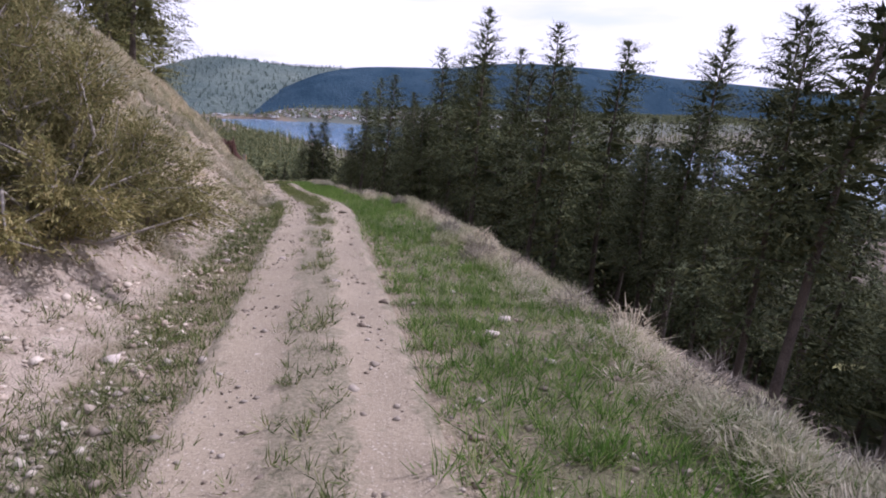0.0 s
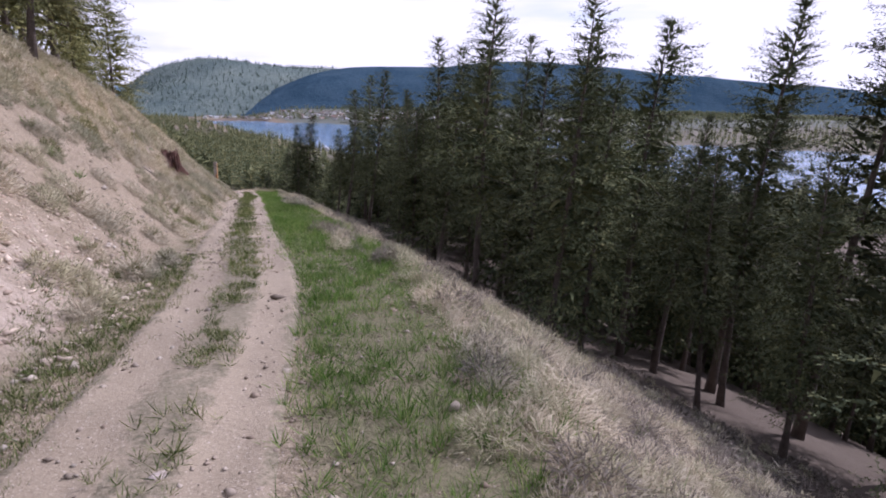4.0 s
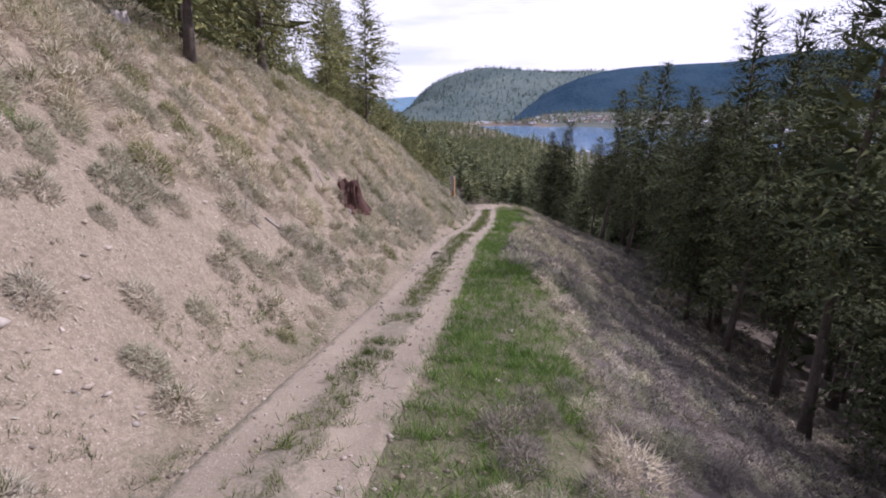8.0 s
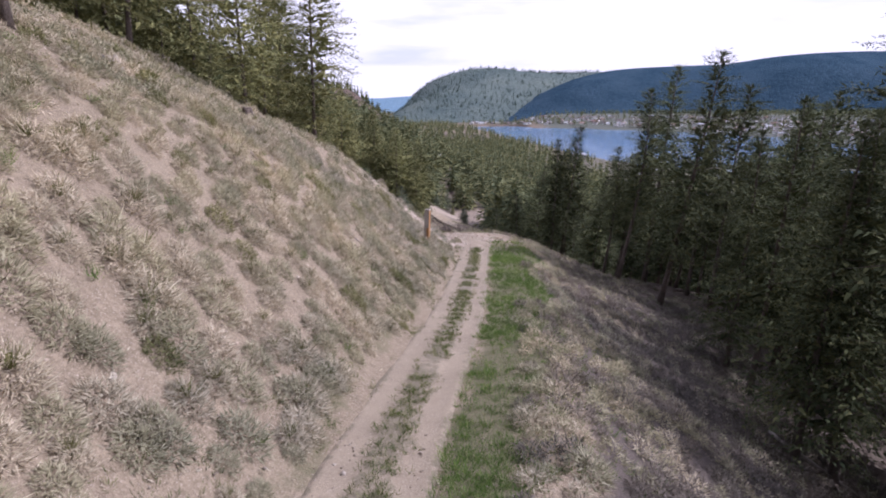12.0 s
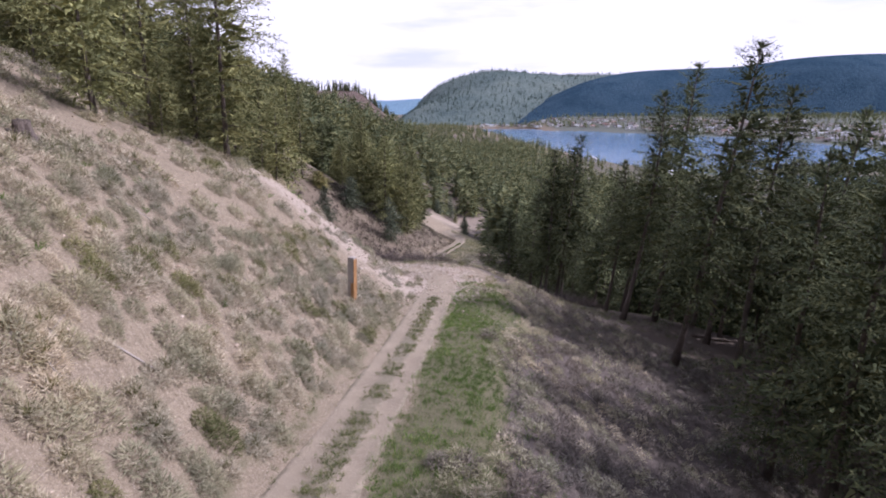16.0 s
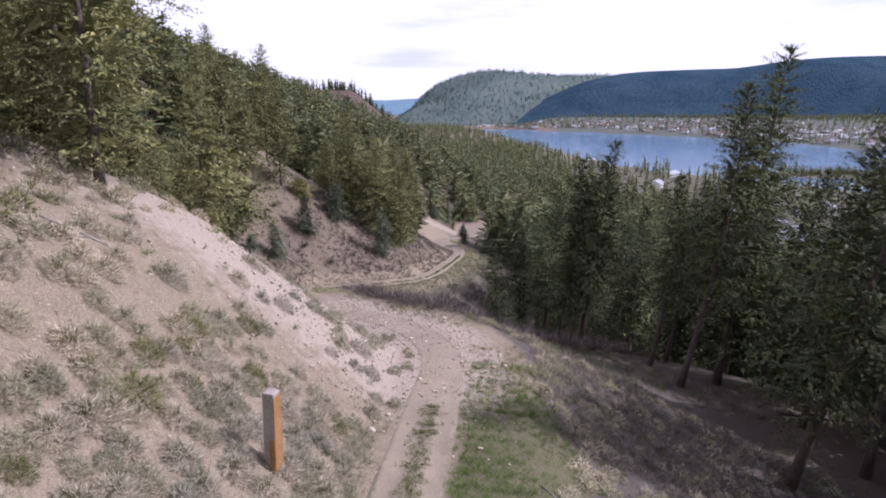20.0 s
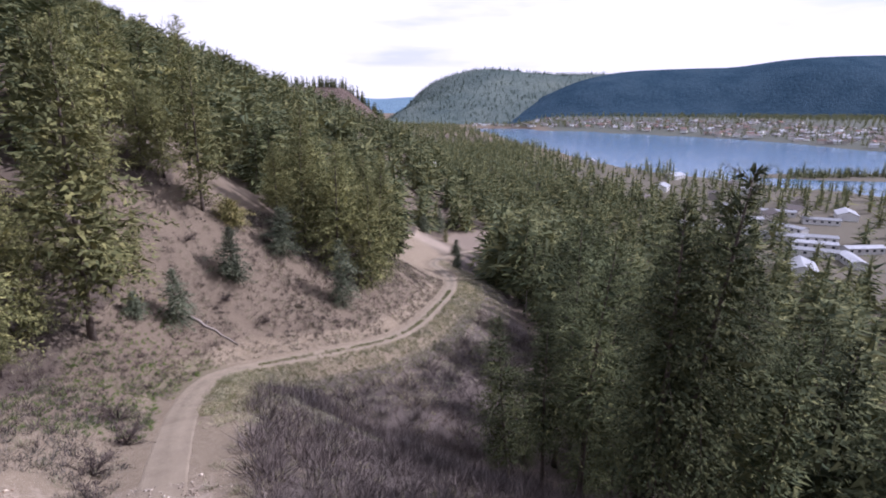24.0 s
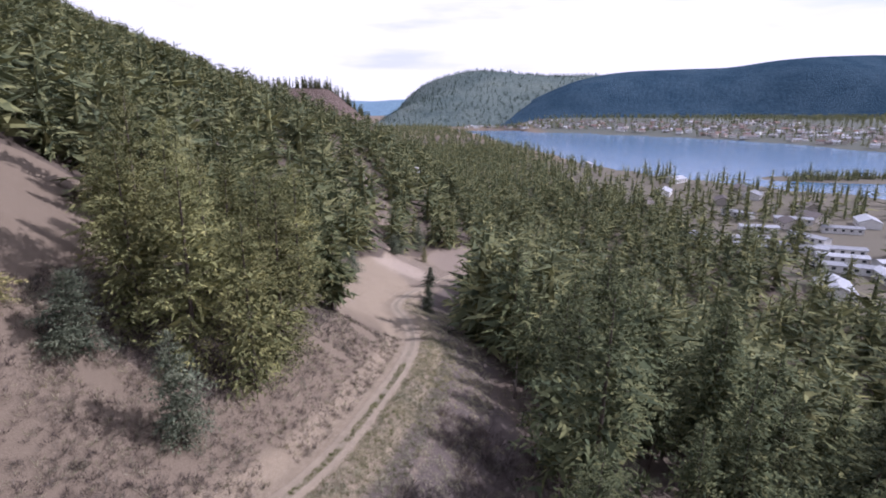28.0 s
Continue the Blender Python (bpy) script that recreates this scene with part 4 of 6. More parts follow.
deep = [math.hypot(p[0] - MID[0], p[1] - MID[1]) for p in spots]
plant("middle_woods", [p for p, q in zip(spots, deep) if q < 330], "dense conifer woods on the slope", M_FAR_NEEDLE, near=True)
plant("far_woods", [p for p, q in zip(spots, deep) if q >= 330], "distant conifer woods on the slope and plain", M_FAR_NEEDLE)


def wooded(ridge_data, count, tall, base, lo, hi):
    f, ss, z = ridge_data
    out = []
    for _ in range(count):
        i, j = rng.uniform(lo, hi) * (f.shape[0] - 1) / 1.25, rng.uniform(0, f.shape[1] - 1.01)
        i0, j0 = int(i), int(j)
        a, b = i - i0, j - j0
        mixv = lambda g: (g[i0, j0] * (1 - a) + g[i0 + 1, j0] * a) * (1 - b) + (g[i0, j0 + 1] * (1 - a) + g[i0 + 1, j0 + 1] * a) * b
        x, y = field(mixv(f), mixv(ss))
        zz = float(mixv(z))
        if zz > base:
            out.append((float(x), float(y), zz - 0.5, tall * rng.uniform(0.6, 1.2), rng.uniform(0, 6.28), int(rng.integers(6))))
    return out


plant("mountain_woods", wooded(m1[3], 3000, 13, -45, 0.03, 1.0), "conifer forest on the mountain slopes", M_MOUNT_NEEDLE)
plant("bluff_pines", wooded(c1[3], 260, 13, -20, 0.9, 1.1), "pines on top of the rock bluff", M_FAR_NEEDLE)


# ---- grasses, shrubs and stones ----
def tufts(name, x, y, blades, size, mat, label, sink=0.03, flat=0.25, seed=1, category="grass", fine=0.05):
    """Mounds of fine blades, all in one object."""
    r = np.random.default_rng(seed)
    z = height(x, y) - sink
    n = len(x)
    size = np.broadcast_to(size, n)
    base = np.repeat(np.stack([x, y, z], 1), blades, 0)
    big = np.repeat(size, blades)
    way = r.normal(size=(n * blades, 3))
    way[:, 2] = np.abs(way[:, 2]) * 0.9 + flat
    way /= np.linalg.norm(way, axis=1)[:, None]
    base += way * np.array([1.0, 1.0, 0.8]) * (big * r.uniform(0.0, 0.55, n * blades))[:, None]
    base[:, 2] -= 0.04 * big
    grow = way + r.normal(size=way.shape) * 0.30 + (0, 0, 0.25)
    side = np.cross(grow, r.normal(size=way.shape))
    side *= (0.5 * fine * big / (np.linalg.norm(side, axis=1) + 1e-9))[:, None]
    tip = base + grow * (big * r.uniform(0.25, 0.55, n * blades))[:, None]
    v = np.stack([base - side, base + side, tip], 1).reshape(-1, 3)
    t = np.arange(len(v)).reshape(-1, 3)
    return tagged(new(name, mesh_of(name, v, t, mat)), label, category, kind="stuff")


def mounds(name, x, y, blades, size, mat, label, seed, thin=0.012):
    """Rounded clumps of fine blades that arch over and droop downhill."""
    r = np.random.default_rng(seed)
    z = height(x, y)
    n = len(x)
    nrm = np.stack([-(height(x + 0.3, y) - z) / 0.3, -(height(x, y + 0.3) - z) / 0.3, np.full(n, 1.5)], 1)
    nrm /= np.linalg.norm(nrm, axis=1)[:, None]
    e1 = np.cross(nrm, np.array([-0.43, 0.903, 0.0]))
    e1 /= np.linalg.norm(e1, axis=1)[:, None]
    e1 = np.where(e1[:, 2:] > 0, -e1, e1)                 # downhill
    e2 = np.cross(nrm, e1)
    spot = np.stack([x, y, z], 1)
    big = np.repeat(size, blades)[:, None]
    m = n * blades
    az, q = r.uniform(0, 2 * np.pi, (m, 1)), np.arcsin(r.uniform(0.0, 1.0, (m, 1)))
    E1, E2, N = np.repeat(e1, blades, 0), np.repeat(e2, blades, 0), np.repeat(nrm, blades, 0)
    flat_ = np.cos(az) * E1 + np.sin(az) * E2
    out = flat_ * np.cos(q) + N * np.sin(q)
    at = np.repeat(spot, blades, 0) + flat_ * np.cos(q) * big * 0.25 + N * np.sin(q) * big * 0.19
    way = out * 0.75 + E1 * r.uniform(0.0, 0.7, (m, 1)) + flat_ * np.sin(q) * 0.35 + r.normal(size=(m, 3)) * 0.22
    way /= np.linalg.norm(way, axis=1)[:, None]
    side = np.cross(way, out + E1 * 0.3 + N * 0.5 + r.normal(size=(m, 3)) * 0.25)
    side *= thin * big / (np.linalg.norm(side, axis=1)[:, None] + 1e-9)
    mid = at + way * big * r.uniform(0.14, 0.30, (m, 1))
    tip = mid + (way * 0.7 + E1 * 0.25 - N * 0.25) * big * r.uniform(0.08, 0.22, (m, 1))
    i = 4 * np.arange(m)[:, None]
    v, t = np.stack([at - side * 0.5, mid - side, mid + side, tip], 1).reshape(-1, 3), np.vstack([i + [0, 2, 1], i + [1, 2, 3]])
    return tagged(new(name, mesh_of(name, v, t, mat)), label, "grass", kind="stuff")


def clumps(name, x, y, blades, size, mat, label, seed, fine=0.02, high=0.40):
    """Soft rounded clumps: short fine blades all through a low dome, drooping outward and a little downhill."""
    r = np.random.default_rng(seed)
    n = len(x)
    m = n * blades
    z = height(x, y)
    fall = np.stack([-(height(x + 0.4, y) - z), -(height(x, y + 0.4) - z), 0 * z], 1) / 0.4
    a, q = r.uniform(0, 2 * np.pi, m), np.sqrt(r.random(m))
    up = r.random(m) ** 0.7 * np.sqrt(np.clip(1 - q * q, 0, 1))
    big = np.repeat(size * r.uniform(0.85, 1.15, n), blades)
    flat_ = np.stack([np.cos(a) * q, np.sin(a) * q], 1)
    dx, dy = flat_[:, 0] * 0.31 * big, flat_[:, 1] * 0.31 * big
    F = np.repeat(fall, blades, 0)
    base = np.stack([np.repeat(x, blades) + dx, np.repeat(y, blades) + dy, np.repeat(z, blades) - F[:, 0] * dx - F[:, 1] * dy + up * high * big - 0.05 * big], 1)
    base[:, :2] += F[:, :2] * (0.10 * up * big)[:, None]
    way = np.stack([flat_[:, 0], flat_[:, 1], 0.14 + 0.42 * up], 1) + 0.25 * F + r.normal(size=(m, 3)) * 0.45
    way /= np.linalg.norm(way, axis=1)[:, None]
    out = np.stack([flat_[:, 0] * 0.8, flat_[:, 1] * 0.8, 0.45 + up], 1) + 0.5 * F + r.normal(size=(m, 3)) * 0.4
    side = np.cross(way, out)
    side *= (0.5 * fine * big / (np.linalg.norm(side, axis=1) + 1e-9))[:, None]
    tip = base + way * (big * np.where(r.random(m) < 0.12, 1.7, 1.0) * r.uniform(0.08, 0.19, m))[:, None]
    v = np.stack([base - side, base + side, tip], 1).reshape(-1, 3)
    return tagged(new(name, mesh_of(name, v, np.arange(len(v)).reshape(-1, 3), mat)), label, "grass", kind="stuff")


def litter(name, x, y, size, mat, label, seed):
    """Bits of straw, twig and leaf lying about."""
    r = np.random.default_rng(seed)
    n = len(x)
    base = np.stack([x, y, height(x, y) + 0.012], 1)
    a = r.uniform(0, 2 * np.pi, n)
    tip = np.stack([x + np.cos(a) * 0.1, y + np.sin(a) * 0.1, 0 * x], 1)
    tip[:, 2] = height(tip[:, 0], tip[:, 1]) + 0.03
    v, t = slivers(base, tip - base, size, size * 0.22, r)
    return tagged(new(name, mesh_of(name, v, t, mat)), label, "litter", kind="stuff")


def spread(count, d0, d1, y0, y1, seed):
    """Random places beside the track: distance from it between d0 and d1, along it between y0 and y1."""
    r = np.random.default_rng(seed)
    ok = np.where((LINE[:, 1] > y0) & (LINE[:, 1] < y1))[0]
    k = r.choice(ok, count)
    d = r.uniform(d0, d1, count)
    x = LINE[k, 0] + LINE_T[k, 1] * d + LINE_T[k, 0] * r.uniform(-0.5, 0.5, count)
    y = LINE[k, 1] - LINE_T[k, 0] * d + LINE_T[k, 1] * r.uniform(-0.5, 0.5, count)
    dd, _, yn = along(x, y)
    return x, y, dd, yn, r


def pick(v, keep):
    return tuple(a[keep] if isinstance(a, np.ndarray) else a for a in v)


def rows_beside(step, d0, d1, y0, y1, seed):
    """Places spaced about evenly beside the track, each shifted a little."""
    r = np.random.default_rng(seed)
    mid = LINE[(LINE[:, 1] > y0) & (LINE[:, 1] < y1)]
    x0, x1 = mid[:, 0].min() - abs(d0) - abs(d1), mid[:, 0].max() + abs(d0) + abs(d1)
    X, Y = np.meshgrid(np.arange(x0, x1, step), np.arange(y0, y1, step), indexing="ij")
    x, y = X.ravel() + r.uniform(-0.42, 0.42, X.size) * step, Y.ravel() + r.uniform(-0.42, 0.42, X.size) * step
    dd, _, yn = along(x, y)
    k = (dd > d0) & (dd < d1) & (yn > y0) & (yn < y1)
    return x[k], y[k], dd[k], yn[k], r


# bunch grass on the cut bank, with bare patches between
for d0, d1, step, blades, fine, sd in ((-7.5, -1.3, 0.56, 540, 0.02, 11), (-13, -7.5, 0.58, 240, 0.036, 31), (-23, -13, 0.70, 80, 0.06, 41)):
    v = rows_beside(step, d0, d1, -4, 71, sd)
    patch = wave(v[0], v[1], 3.2, 1.0) + 0.7 * wave(v[0], v[1], 9.0, 2.0)
    foot = np.where((v[3] < 13) & (v[2] > -3.2), 0.05, 1.0) * np.where((v[3] > 60) & (v[2] > -9), 0.25, 1.0)
    v = pick(v, (v[4].random(len(patch)) < foot * (0.5 + 0.5 * smooth(patch, -1.3, -0.6)) * np.where((v[3] < 52) | (v[2] > -6.0) | (v[2] < -14), 1.0, 0.4) * np.where((v[3] > 13) & (v[3] < 25) & (v[2] > -3.6), 0.5, 1.0)))
    patch = wave(v[0], v[1], 3.2, 1.0) + 0.7 * wave(v[0], v[1], 9.0, 2.0)
    n = len(v[0])
    size = v[4].uniform(0.58, 1.08, n) * smooth(-v[2], 0.2, 1.9) * (0.78 + 0.22 * smooth(patch, -0.8, 0.2))
    draw = v[4].random(n) * np.interp(v[3], [10, 22], [0.72, 1.0])
    for lo, hi, mat, label in ((0.0, 0.56, M_STRAW, "mounds of dry straw-coloured bunch grass on the bank"), (0.56, 0.93, M_GREY_GRASS, "mounds of grey-green bunch grass on the bank"), (0.93, 1.0, M_OLIVE, "mounds of olive-green bunch grass on the bank")):
        c = (draw >= lo) & (draw < hi)
        clumps("bunch_grass", v[0][c], v[1][c], blades, size[c], mat, label, sd + int(10 * lo), fine)
    c = draw < 0.42
    tufts("grass_hearts", v[0][c], v[1][c], blades // 8, 0.42 * size[c], M_OLIVE, "olive new growth in the hearts of the bunch grass", flat=0.9, seed=sd + 2, sink=-0.12, fine=1.6 * fine)
v = spread(1500, 2.6, 7.0, -4, 15, 43)
mounds("feather_grass", v[0], v[1], 90, v[4].uniform(0.3, 0.6, len(v[0])), M_STRAW, "pale feathery grass at the edge of the slope", 43, 0.006)
# dry slope grass below the track: straw at the brow, shade greyed in beyond
v = rows_beside(0.52, 2.0, 16.5, -4, 74, 12)
brow = v[2] + 1.1 * wave(v[0], v[1], 3.0, 6.0)
v = pick(v, (brow > green_width(v[3]) - 0.5) & (v[4].random(len(brow)) < 0.93))
brow = v[2] + 1.3 * wave(v[0], v[1], 3.0, 6.0)
draw = v[4].random(len(brow))
kind_ = np.where(brow < 5.2, np.where(draw < 0.25, 0, np.where(draw < 0.6, 1, 2)), np.where(draw < 0.1, 0, np.where(draw < 0.3, 1, 2)))
for k, (mat, label) in enumerate(((M_STRAW, "pale dry bunch grass on the brow below the track"), (M_GREY_GRASS, "greyish-green grass on the slope below the track"), (M_DULL_GRASS, "dull grey-brown grass on the slope below the track, greyed for shade"))):
    c = kind_ == k
    reach_ = np.where(v[2] > 7.5, 0, np.where(v[3] < 24, 2, 1))
    for close, blades, fine in ((0, 80, 0.05), (1, 190, 0.03), (2, 440, 0.013)):
        q = c & (reach_ == close)
        clumps("dry_slope_grass", v[0][q], v[1][q], blades, v[4].uniform(0.55, 1.0, q.sum()), mat, label, 50 + k + 5 * close, fine)
c = draw > 0.86
tufts("slope_weeds", v[0][c], v[1][c], 26, v[4].uniform(0.2, 0.4, c.sum()), M_STRIP, "low green weeds among the dry grass of the slope", flat=0.5, seed=53, fine=0.04)
# the green verge, and sparse green between the ruts
v = spread(30000, 0.78, 5.2, -4, 66, 13)
dens = smooth(v[2], 0.78, 1.05) * smooth(v[2] + 0.9 * wave(v[0], v[1], 2.1, 5.0), green_width(v[3]) + 0.8, green_width(v[3]) - 0.7) * (0.6 + 0.6 * wave(v[0], v[1], 1.3, 3.0)) * np.where(v[3] < 9, 0.85, 1.0) * np.interp(v[3], [34, 48], [1.0, 0.5])
v = pick(v, v[4].random(len(dens)) < dens + 0.08)
tufts("green_grass", v[0], v[1], 22, v[4].uniform(0.14, 0.32, len(v[0])), M_GRASS, "fresh green grass along the edge of the track", flat=0.6, seed=5, fine=0.034)
v = spread(11000, -0.24, 0.26, -4, 140, 14)
v = pick(v, (wave(v[0], v[1], 0.6, 5.0) > -0.45) & (v[4].random(len(v[0])) < np.where(v[3] < 11, 0.3, 0.9)) & ~((v[3] > 62) & (v[3] < 100)))
tufts("strip_grass", v[0], v[1], 16, v[4].uniform(0.09, 0.21, len(v[0])), M_STRIP, "low trodden grass between the ruts", sink=-0.05, flat=0.4, seed=6)
v = spread(7000, 0.95, 3.6, -4, 66, 45)
tufts("verge_weeds", v[0], v[1], 12, v[4].uniform(0.08, 0.2, len(v[0])), M_STRIP, "low brownish weeds among the grass of the verge", flat=0.3, seed=45)
v = spread(6200, -2.4, -0.92, -4, 62, 15)
v = pick(v, wave(v[0], v[1], 1.1, 8.0) > -0.2)
tufts("edge_weeds", v[0], v[1], 18, v[4].uniform(0.08, 0.22, len(v[0])), M_STRIP, "low weeds at the foot of the bank", flat=0.3, seed=7)
v = spread(5200, -2.1, -0.78, -4, 18, 49)
tufts("edge_weeds", v[0], v[1], 16, v[4].uniform(0.07, 0.2, len(v[0])), M_STRIP, "low weeds and dry stalks beside the rut", flat=0.3, seed=49)
v = spread(150, -10, -1.6, 8, 66, 46)
tufts("green_tufts", v[0], v[1], 60, v[4].uniform(0.2, 0.4, len(v[0])), M_GRASS, "few fresh green grass tufts among the dry bunch grass", flat=0.5, seed=46, fine=0.03)
v = spread(900, -17, -2.6, 84, 116, 47)
v = pick(v, wave(v[0], v[1], 4.0, 3.0) > -0.1)
tufts("low_brush", v[0], v[1], 40, v[4].uniform(0.3, 0.8, len(v[0])), M_SHRUB, "low leafless brush on the gully side", flat=0.4, seed=47, category="shrubs", fine=0.03)
v = spread(26000, -12, -1.2, -4, 66, 31)
litter("dry_litter", v[0], v[1], v[4].uniform(0.03, 0.13, len(v[0])), M_STRAW, "bits of dry straw and grass lying on the bank", 1)
v = spread(2600, -5, 2.4, -4, 40, 32)
litter("dry_litter", v[0], v[1], v[4].uniform(0.02, 0.06, len(v[0])), M_SHRUB, "dark bits of leaf and twig on the track and verge", 2)
# the far bank of the gully, and the spur
v = spread(15000, -20, -1.6, 80, 150, 16)
v = pick(v, (v[2] < -1.5) & (wave(v[0], v[1], 1.7, 2.0) > -0.5))
part_ = v[4].random(len(v[0]))
for lo, hi, mat, label, sd in ((0.0, 0.4, M_DULL_GRASS, "small dull grass tufts on the bare gully side", 8), (0.4, 0.65, M_GREY_GRASS, "grey-green grass tufts on the bare gully side", 38), (0.65, 1.0, M_SHRUB, "dark dead stalks and leaf litter on the gully side", 39)):
    c = (part_ >= lo) & (part_ < hi)
    tufts("gully_grass", v[0][c], v[1][c], 18, v[4].uniform(0.25, 0.7, c.sum()), mat, label, flat=0.3, seed=sd, fine=0.05)
v = spread(2400, 1.8, 20, 72, 165, 17)
v = pick(v, (v[2] > 1.6) & (wave(v[0], v[1], 3.0, 7.0) > -0.3))
tufts("gully_grass", v[0], v[1], 40, v[4].uniform(0.3, 0.6, len(v[0])), M_GREY_GRASS, "grey-green grass on the slope below the bend", flat=0.3, seed=9)
v = spread(3600, 1.1, 9, 84, 170, 48)
mounds("gully_grass", v[0], v[1], 20, v[4].uniform(0.4, 0.9, len(v[0])), M_GREY_GRASS, "grey-green grass along the lower edge of the track", 48, 0.020)
v = spread(5600, 0.98, 5.0, 86, 150, 50)
part_ = v[4].random(len(v[0]))
for c, mat, label, sd in ((part_ < 0.6, M_GREY_GRASS, "grey-green grass below the far stretch of the track", 84), (part_ >= 0.6, M_STRIP, "low green weeds below the far stretch of the track", 85)):
    tufts("lower_edge_grass", v[0][c], v[1][c], 26, v[4].uniform(0.2, 0.5, c.sum()), mat, label, flat=0.35, seed=sd, fine=0.04)
v = spread(900, -8, -1.5, 84, 98, 18)
tufts("gully_grass", v[0], v[1], 36, v[4].uniform(0.2, 0.4, len(v[0])), M_GRASS, "green grass at the head of the gully", flat=0.5, seed=10)
gx_, gy_ = np.meshgrid(np.arange(-30, -3, 0.55), np.arange(60, 88, 0.55), indexing="ij")
r18 = np.random.default_rng(181)
gx_, gy_ = gx_.ravel() + r18.uniform(-0.25, 0.25, gx_.size), gy_.ravel() + r18.uniform(-0.25, 0.25, gx_.size)
gd_, _, gn_ = along(gx_, gy_)
keep = (gd_ > 1.3) & (gd_ < 18) & (gn_ > 62) & (gn_ < 82) & (wave(gx_, gy_, 2.2, 4.4) > -0.35)
gx_, gy_, kind_ = gx_[keep], gy_[keep], r18.random(keep.sum())
for lo, hi, mat, label, sd in ((0.0, 0.35, M_STRIP, "low green weeds on the slope below the stony bend", 81), (0.35, 0.7, M_GREY_GRASS, "greyish grass on the slope below the stony bend", 82), (0.7, 1.0, M_DULL_GRASS, "dull dry grass on the slope below the stony bend", 83)):
    c = (kind_ >= lo) & (kind_ < hi)
    tufts("bend_grass", gx_[c], gy_[c], 44, r18.uniform(0.25, 0.65, c.sum()), mat, label, flat=0.35, seed=sd, fine=0.022)
# brush in the gully
v = spread(3000, 2.6, 25, 72, 132, 19)
v = pick(v, (v[2] > np.interp(v[3], [84, 98], [3.0, 5.0])) & (wave(v[0], v[1], 4.0, 9.0) > -0.6))
tufts("gully_brush", v[0], v[1], 52, v[4].uniform(0.9, 1.8, len(v[0])), M_BRUSH, "tangle of leafless purplish-grey brush in the gully", flat=0.5, seed=11, category="shrubs", fine=0.022)


def stone_mesh(seed):
    r = np.random.default_rng(seed)
    bm = bmesh.new()
    bmesh.ops.create_icosphere(bm, subdivisions=1, radius=1)
    for w in bm.verts:
        w.co *= r.uniform(0.65, 1.15)
        w.co.z *= 0.6
    tri = np.array([[w.index for w in f.verts] for f in bm.faces])
    co = np.array([w.co[:] for w in bm.verts])
    bm.free()
    return co, tri


STONES = [stone_mesh(70 + i) for i in range(6)]


PEBBLES = []
for i in range(6):
    rp = np.random.default_rng(80 + i)
    PEBBLES.append((np.array([(1, 0, 0), (-1, 0, 0), (0, 1, 0), (0, -1, 0), (0, 0, 0.6), (0, 0, -0.6)]) * rp.uniform(0.7, 1.2, (6, 1)) + rp.normal(size=(6, 3)) * 0.15,
                    np.array([(0, 2, 4), (2, 1, 4), (1, 3, 4), (3, 0, 4), (2, 0, 5), (1, 2, 5), (3, 1, 5), (0, 3, 5)])))


def gravel(name, x, y, size, label, seed, lift=0.0, shapes=STONES):
    r = np.random.default_rng(seed)
    z = height(x, y) + lift
    pieces = []
    for i in range(len(x)):
        c, t = shapes[i % 6]
        a = r.uniform(0, 6.28)
        m = np.array([[math.cos(a), -math.sin(a), 0], [math.sin(a), math.cos(a), 0], [0, 0, 1]]) * size[i] * r.uniform(0.6, 1.3, (1, 3))
        pieces.append((c @ m.T + (x[i], y[i], z[i] + 0.2 * size[i]), t))
    v, t = joined(pieces)
    return tagged(new(name, mesh_of(name, v, t, M_GRAVEL)), label, "stones", kind="stuff")


M_GRAVEL = foliage("broken_stone", [(0.0, (0.25, 0.195, 0.155)), (0.5, (0.36, 0.295, 0.24)), (1.0, (0.52, 0.45, 0.385))], rough=0.9, through=0.0)
v = spread(5200, -4.4, -1.25, 1, 17, 21)
gravel("scree", v[0], v[1], v[4].gamma(1.8, 0.011, len(v[0])) + 0.011, "broken pale stones at the foot of the cut bank", 1, 0.0, PEBBLES)
v = spread(8600, -11, 2.6, 57, 80, 22)
v = pick(v, v[4].random(len(v[0])) < smooth(v[3], 58, 66) * smooth(v[2], -10, -4))
gravel("scree", v[0], v[1], v[4].gamma(2.0, 0.014, len(v[0])) + 0.016, "apron of broken whitish stones where the track bends", 2, 0.03, PEBBLES)
v = spread(9000, -2.2, 2.6, -3, 36, 23)
lift = np.where((v[2] > -0.9) & (v[2] < 0.8), 0.018, 0.0)
gravel("gravel", v[0], v[1], v[4].gamma(1.6, 0.0085, len(v[0])) + 0.007, "loose gravel on the track", 3, lift, PEBBLES)
v = spread(1500, -16, -2.2, 0, 62, 24)
gravel("scree", v[0], v[1], v[4].gamma(1.6, 0.014, len(v[0])) + 0.015, "scattered stones on the bank", 4, 0.0, PEBBLES)
v = spread(700, -5, -2, 16, 62, 25)
gravel("scree", v[0], v[1], v[4].gamma(1.6, 0.014, len(v[0])) + 0.015, "stones along the foot of the bank", 5, 0.0, PEBBLES)


def rock(x, y, size, turn, label="pale angular rock lying on the ground"):
    ob = new("rock", ROCKS[int(turn) % 4])
    ob.matrix_basis = pose(x, y, float(height(x, y)[0]) + 0.22 * size, 0, 0, turn) @ Matrix.Scale(size, 4)
    return tagged(ob, label, "rock", "rocks beside the track")


ROCKS = [mesh_of("rock", *STONES[i], M_STONE) for i in range(4)]
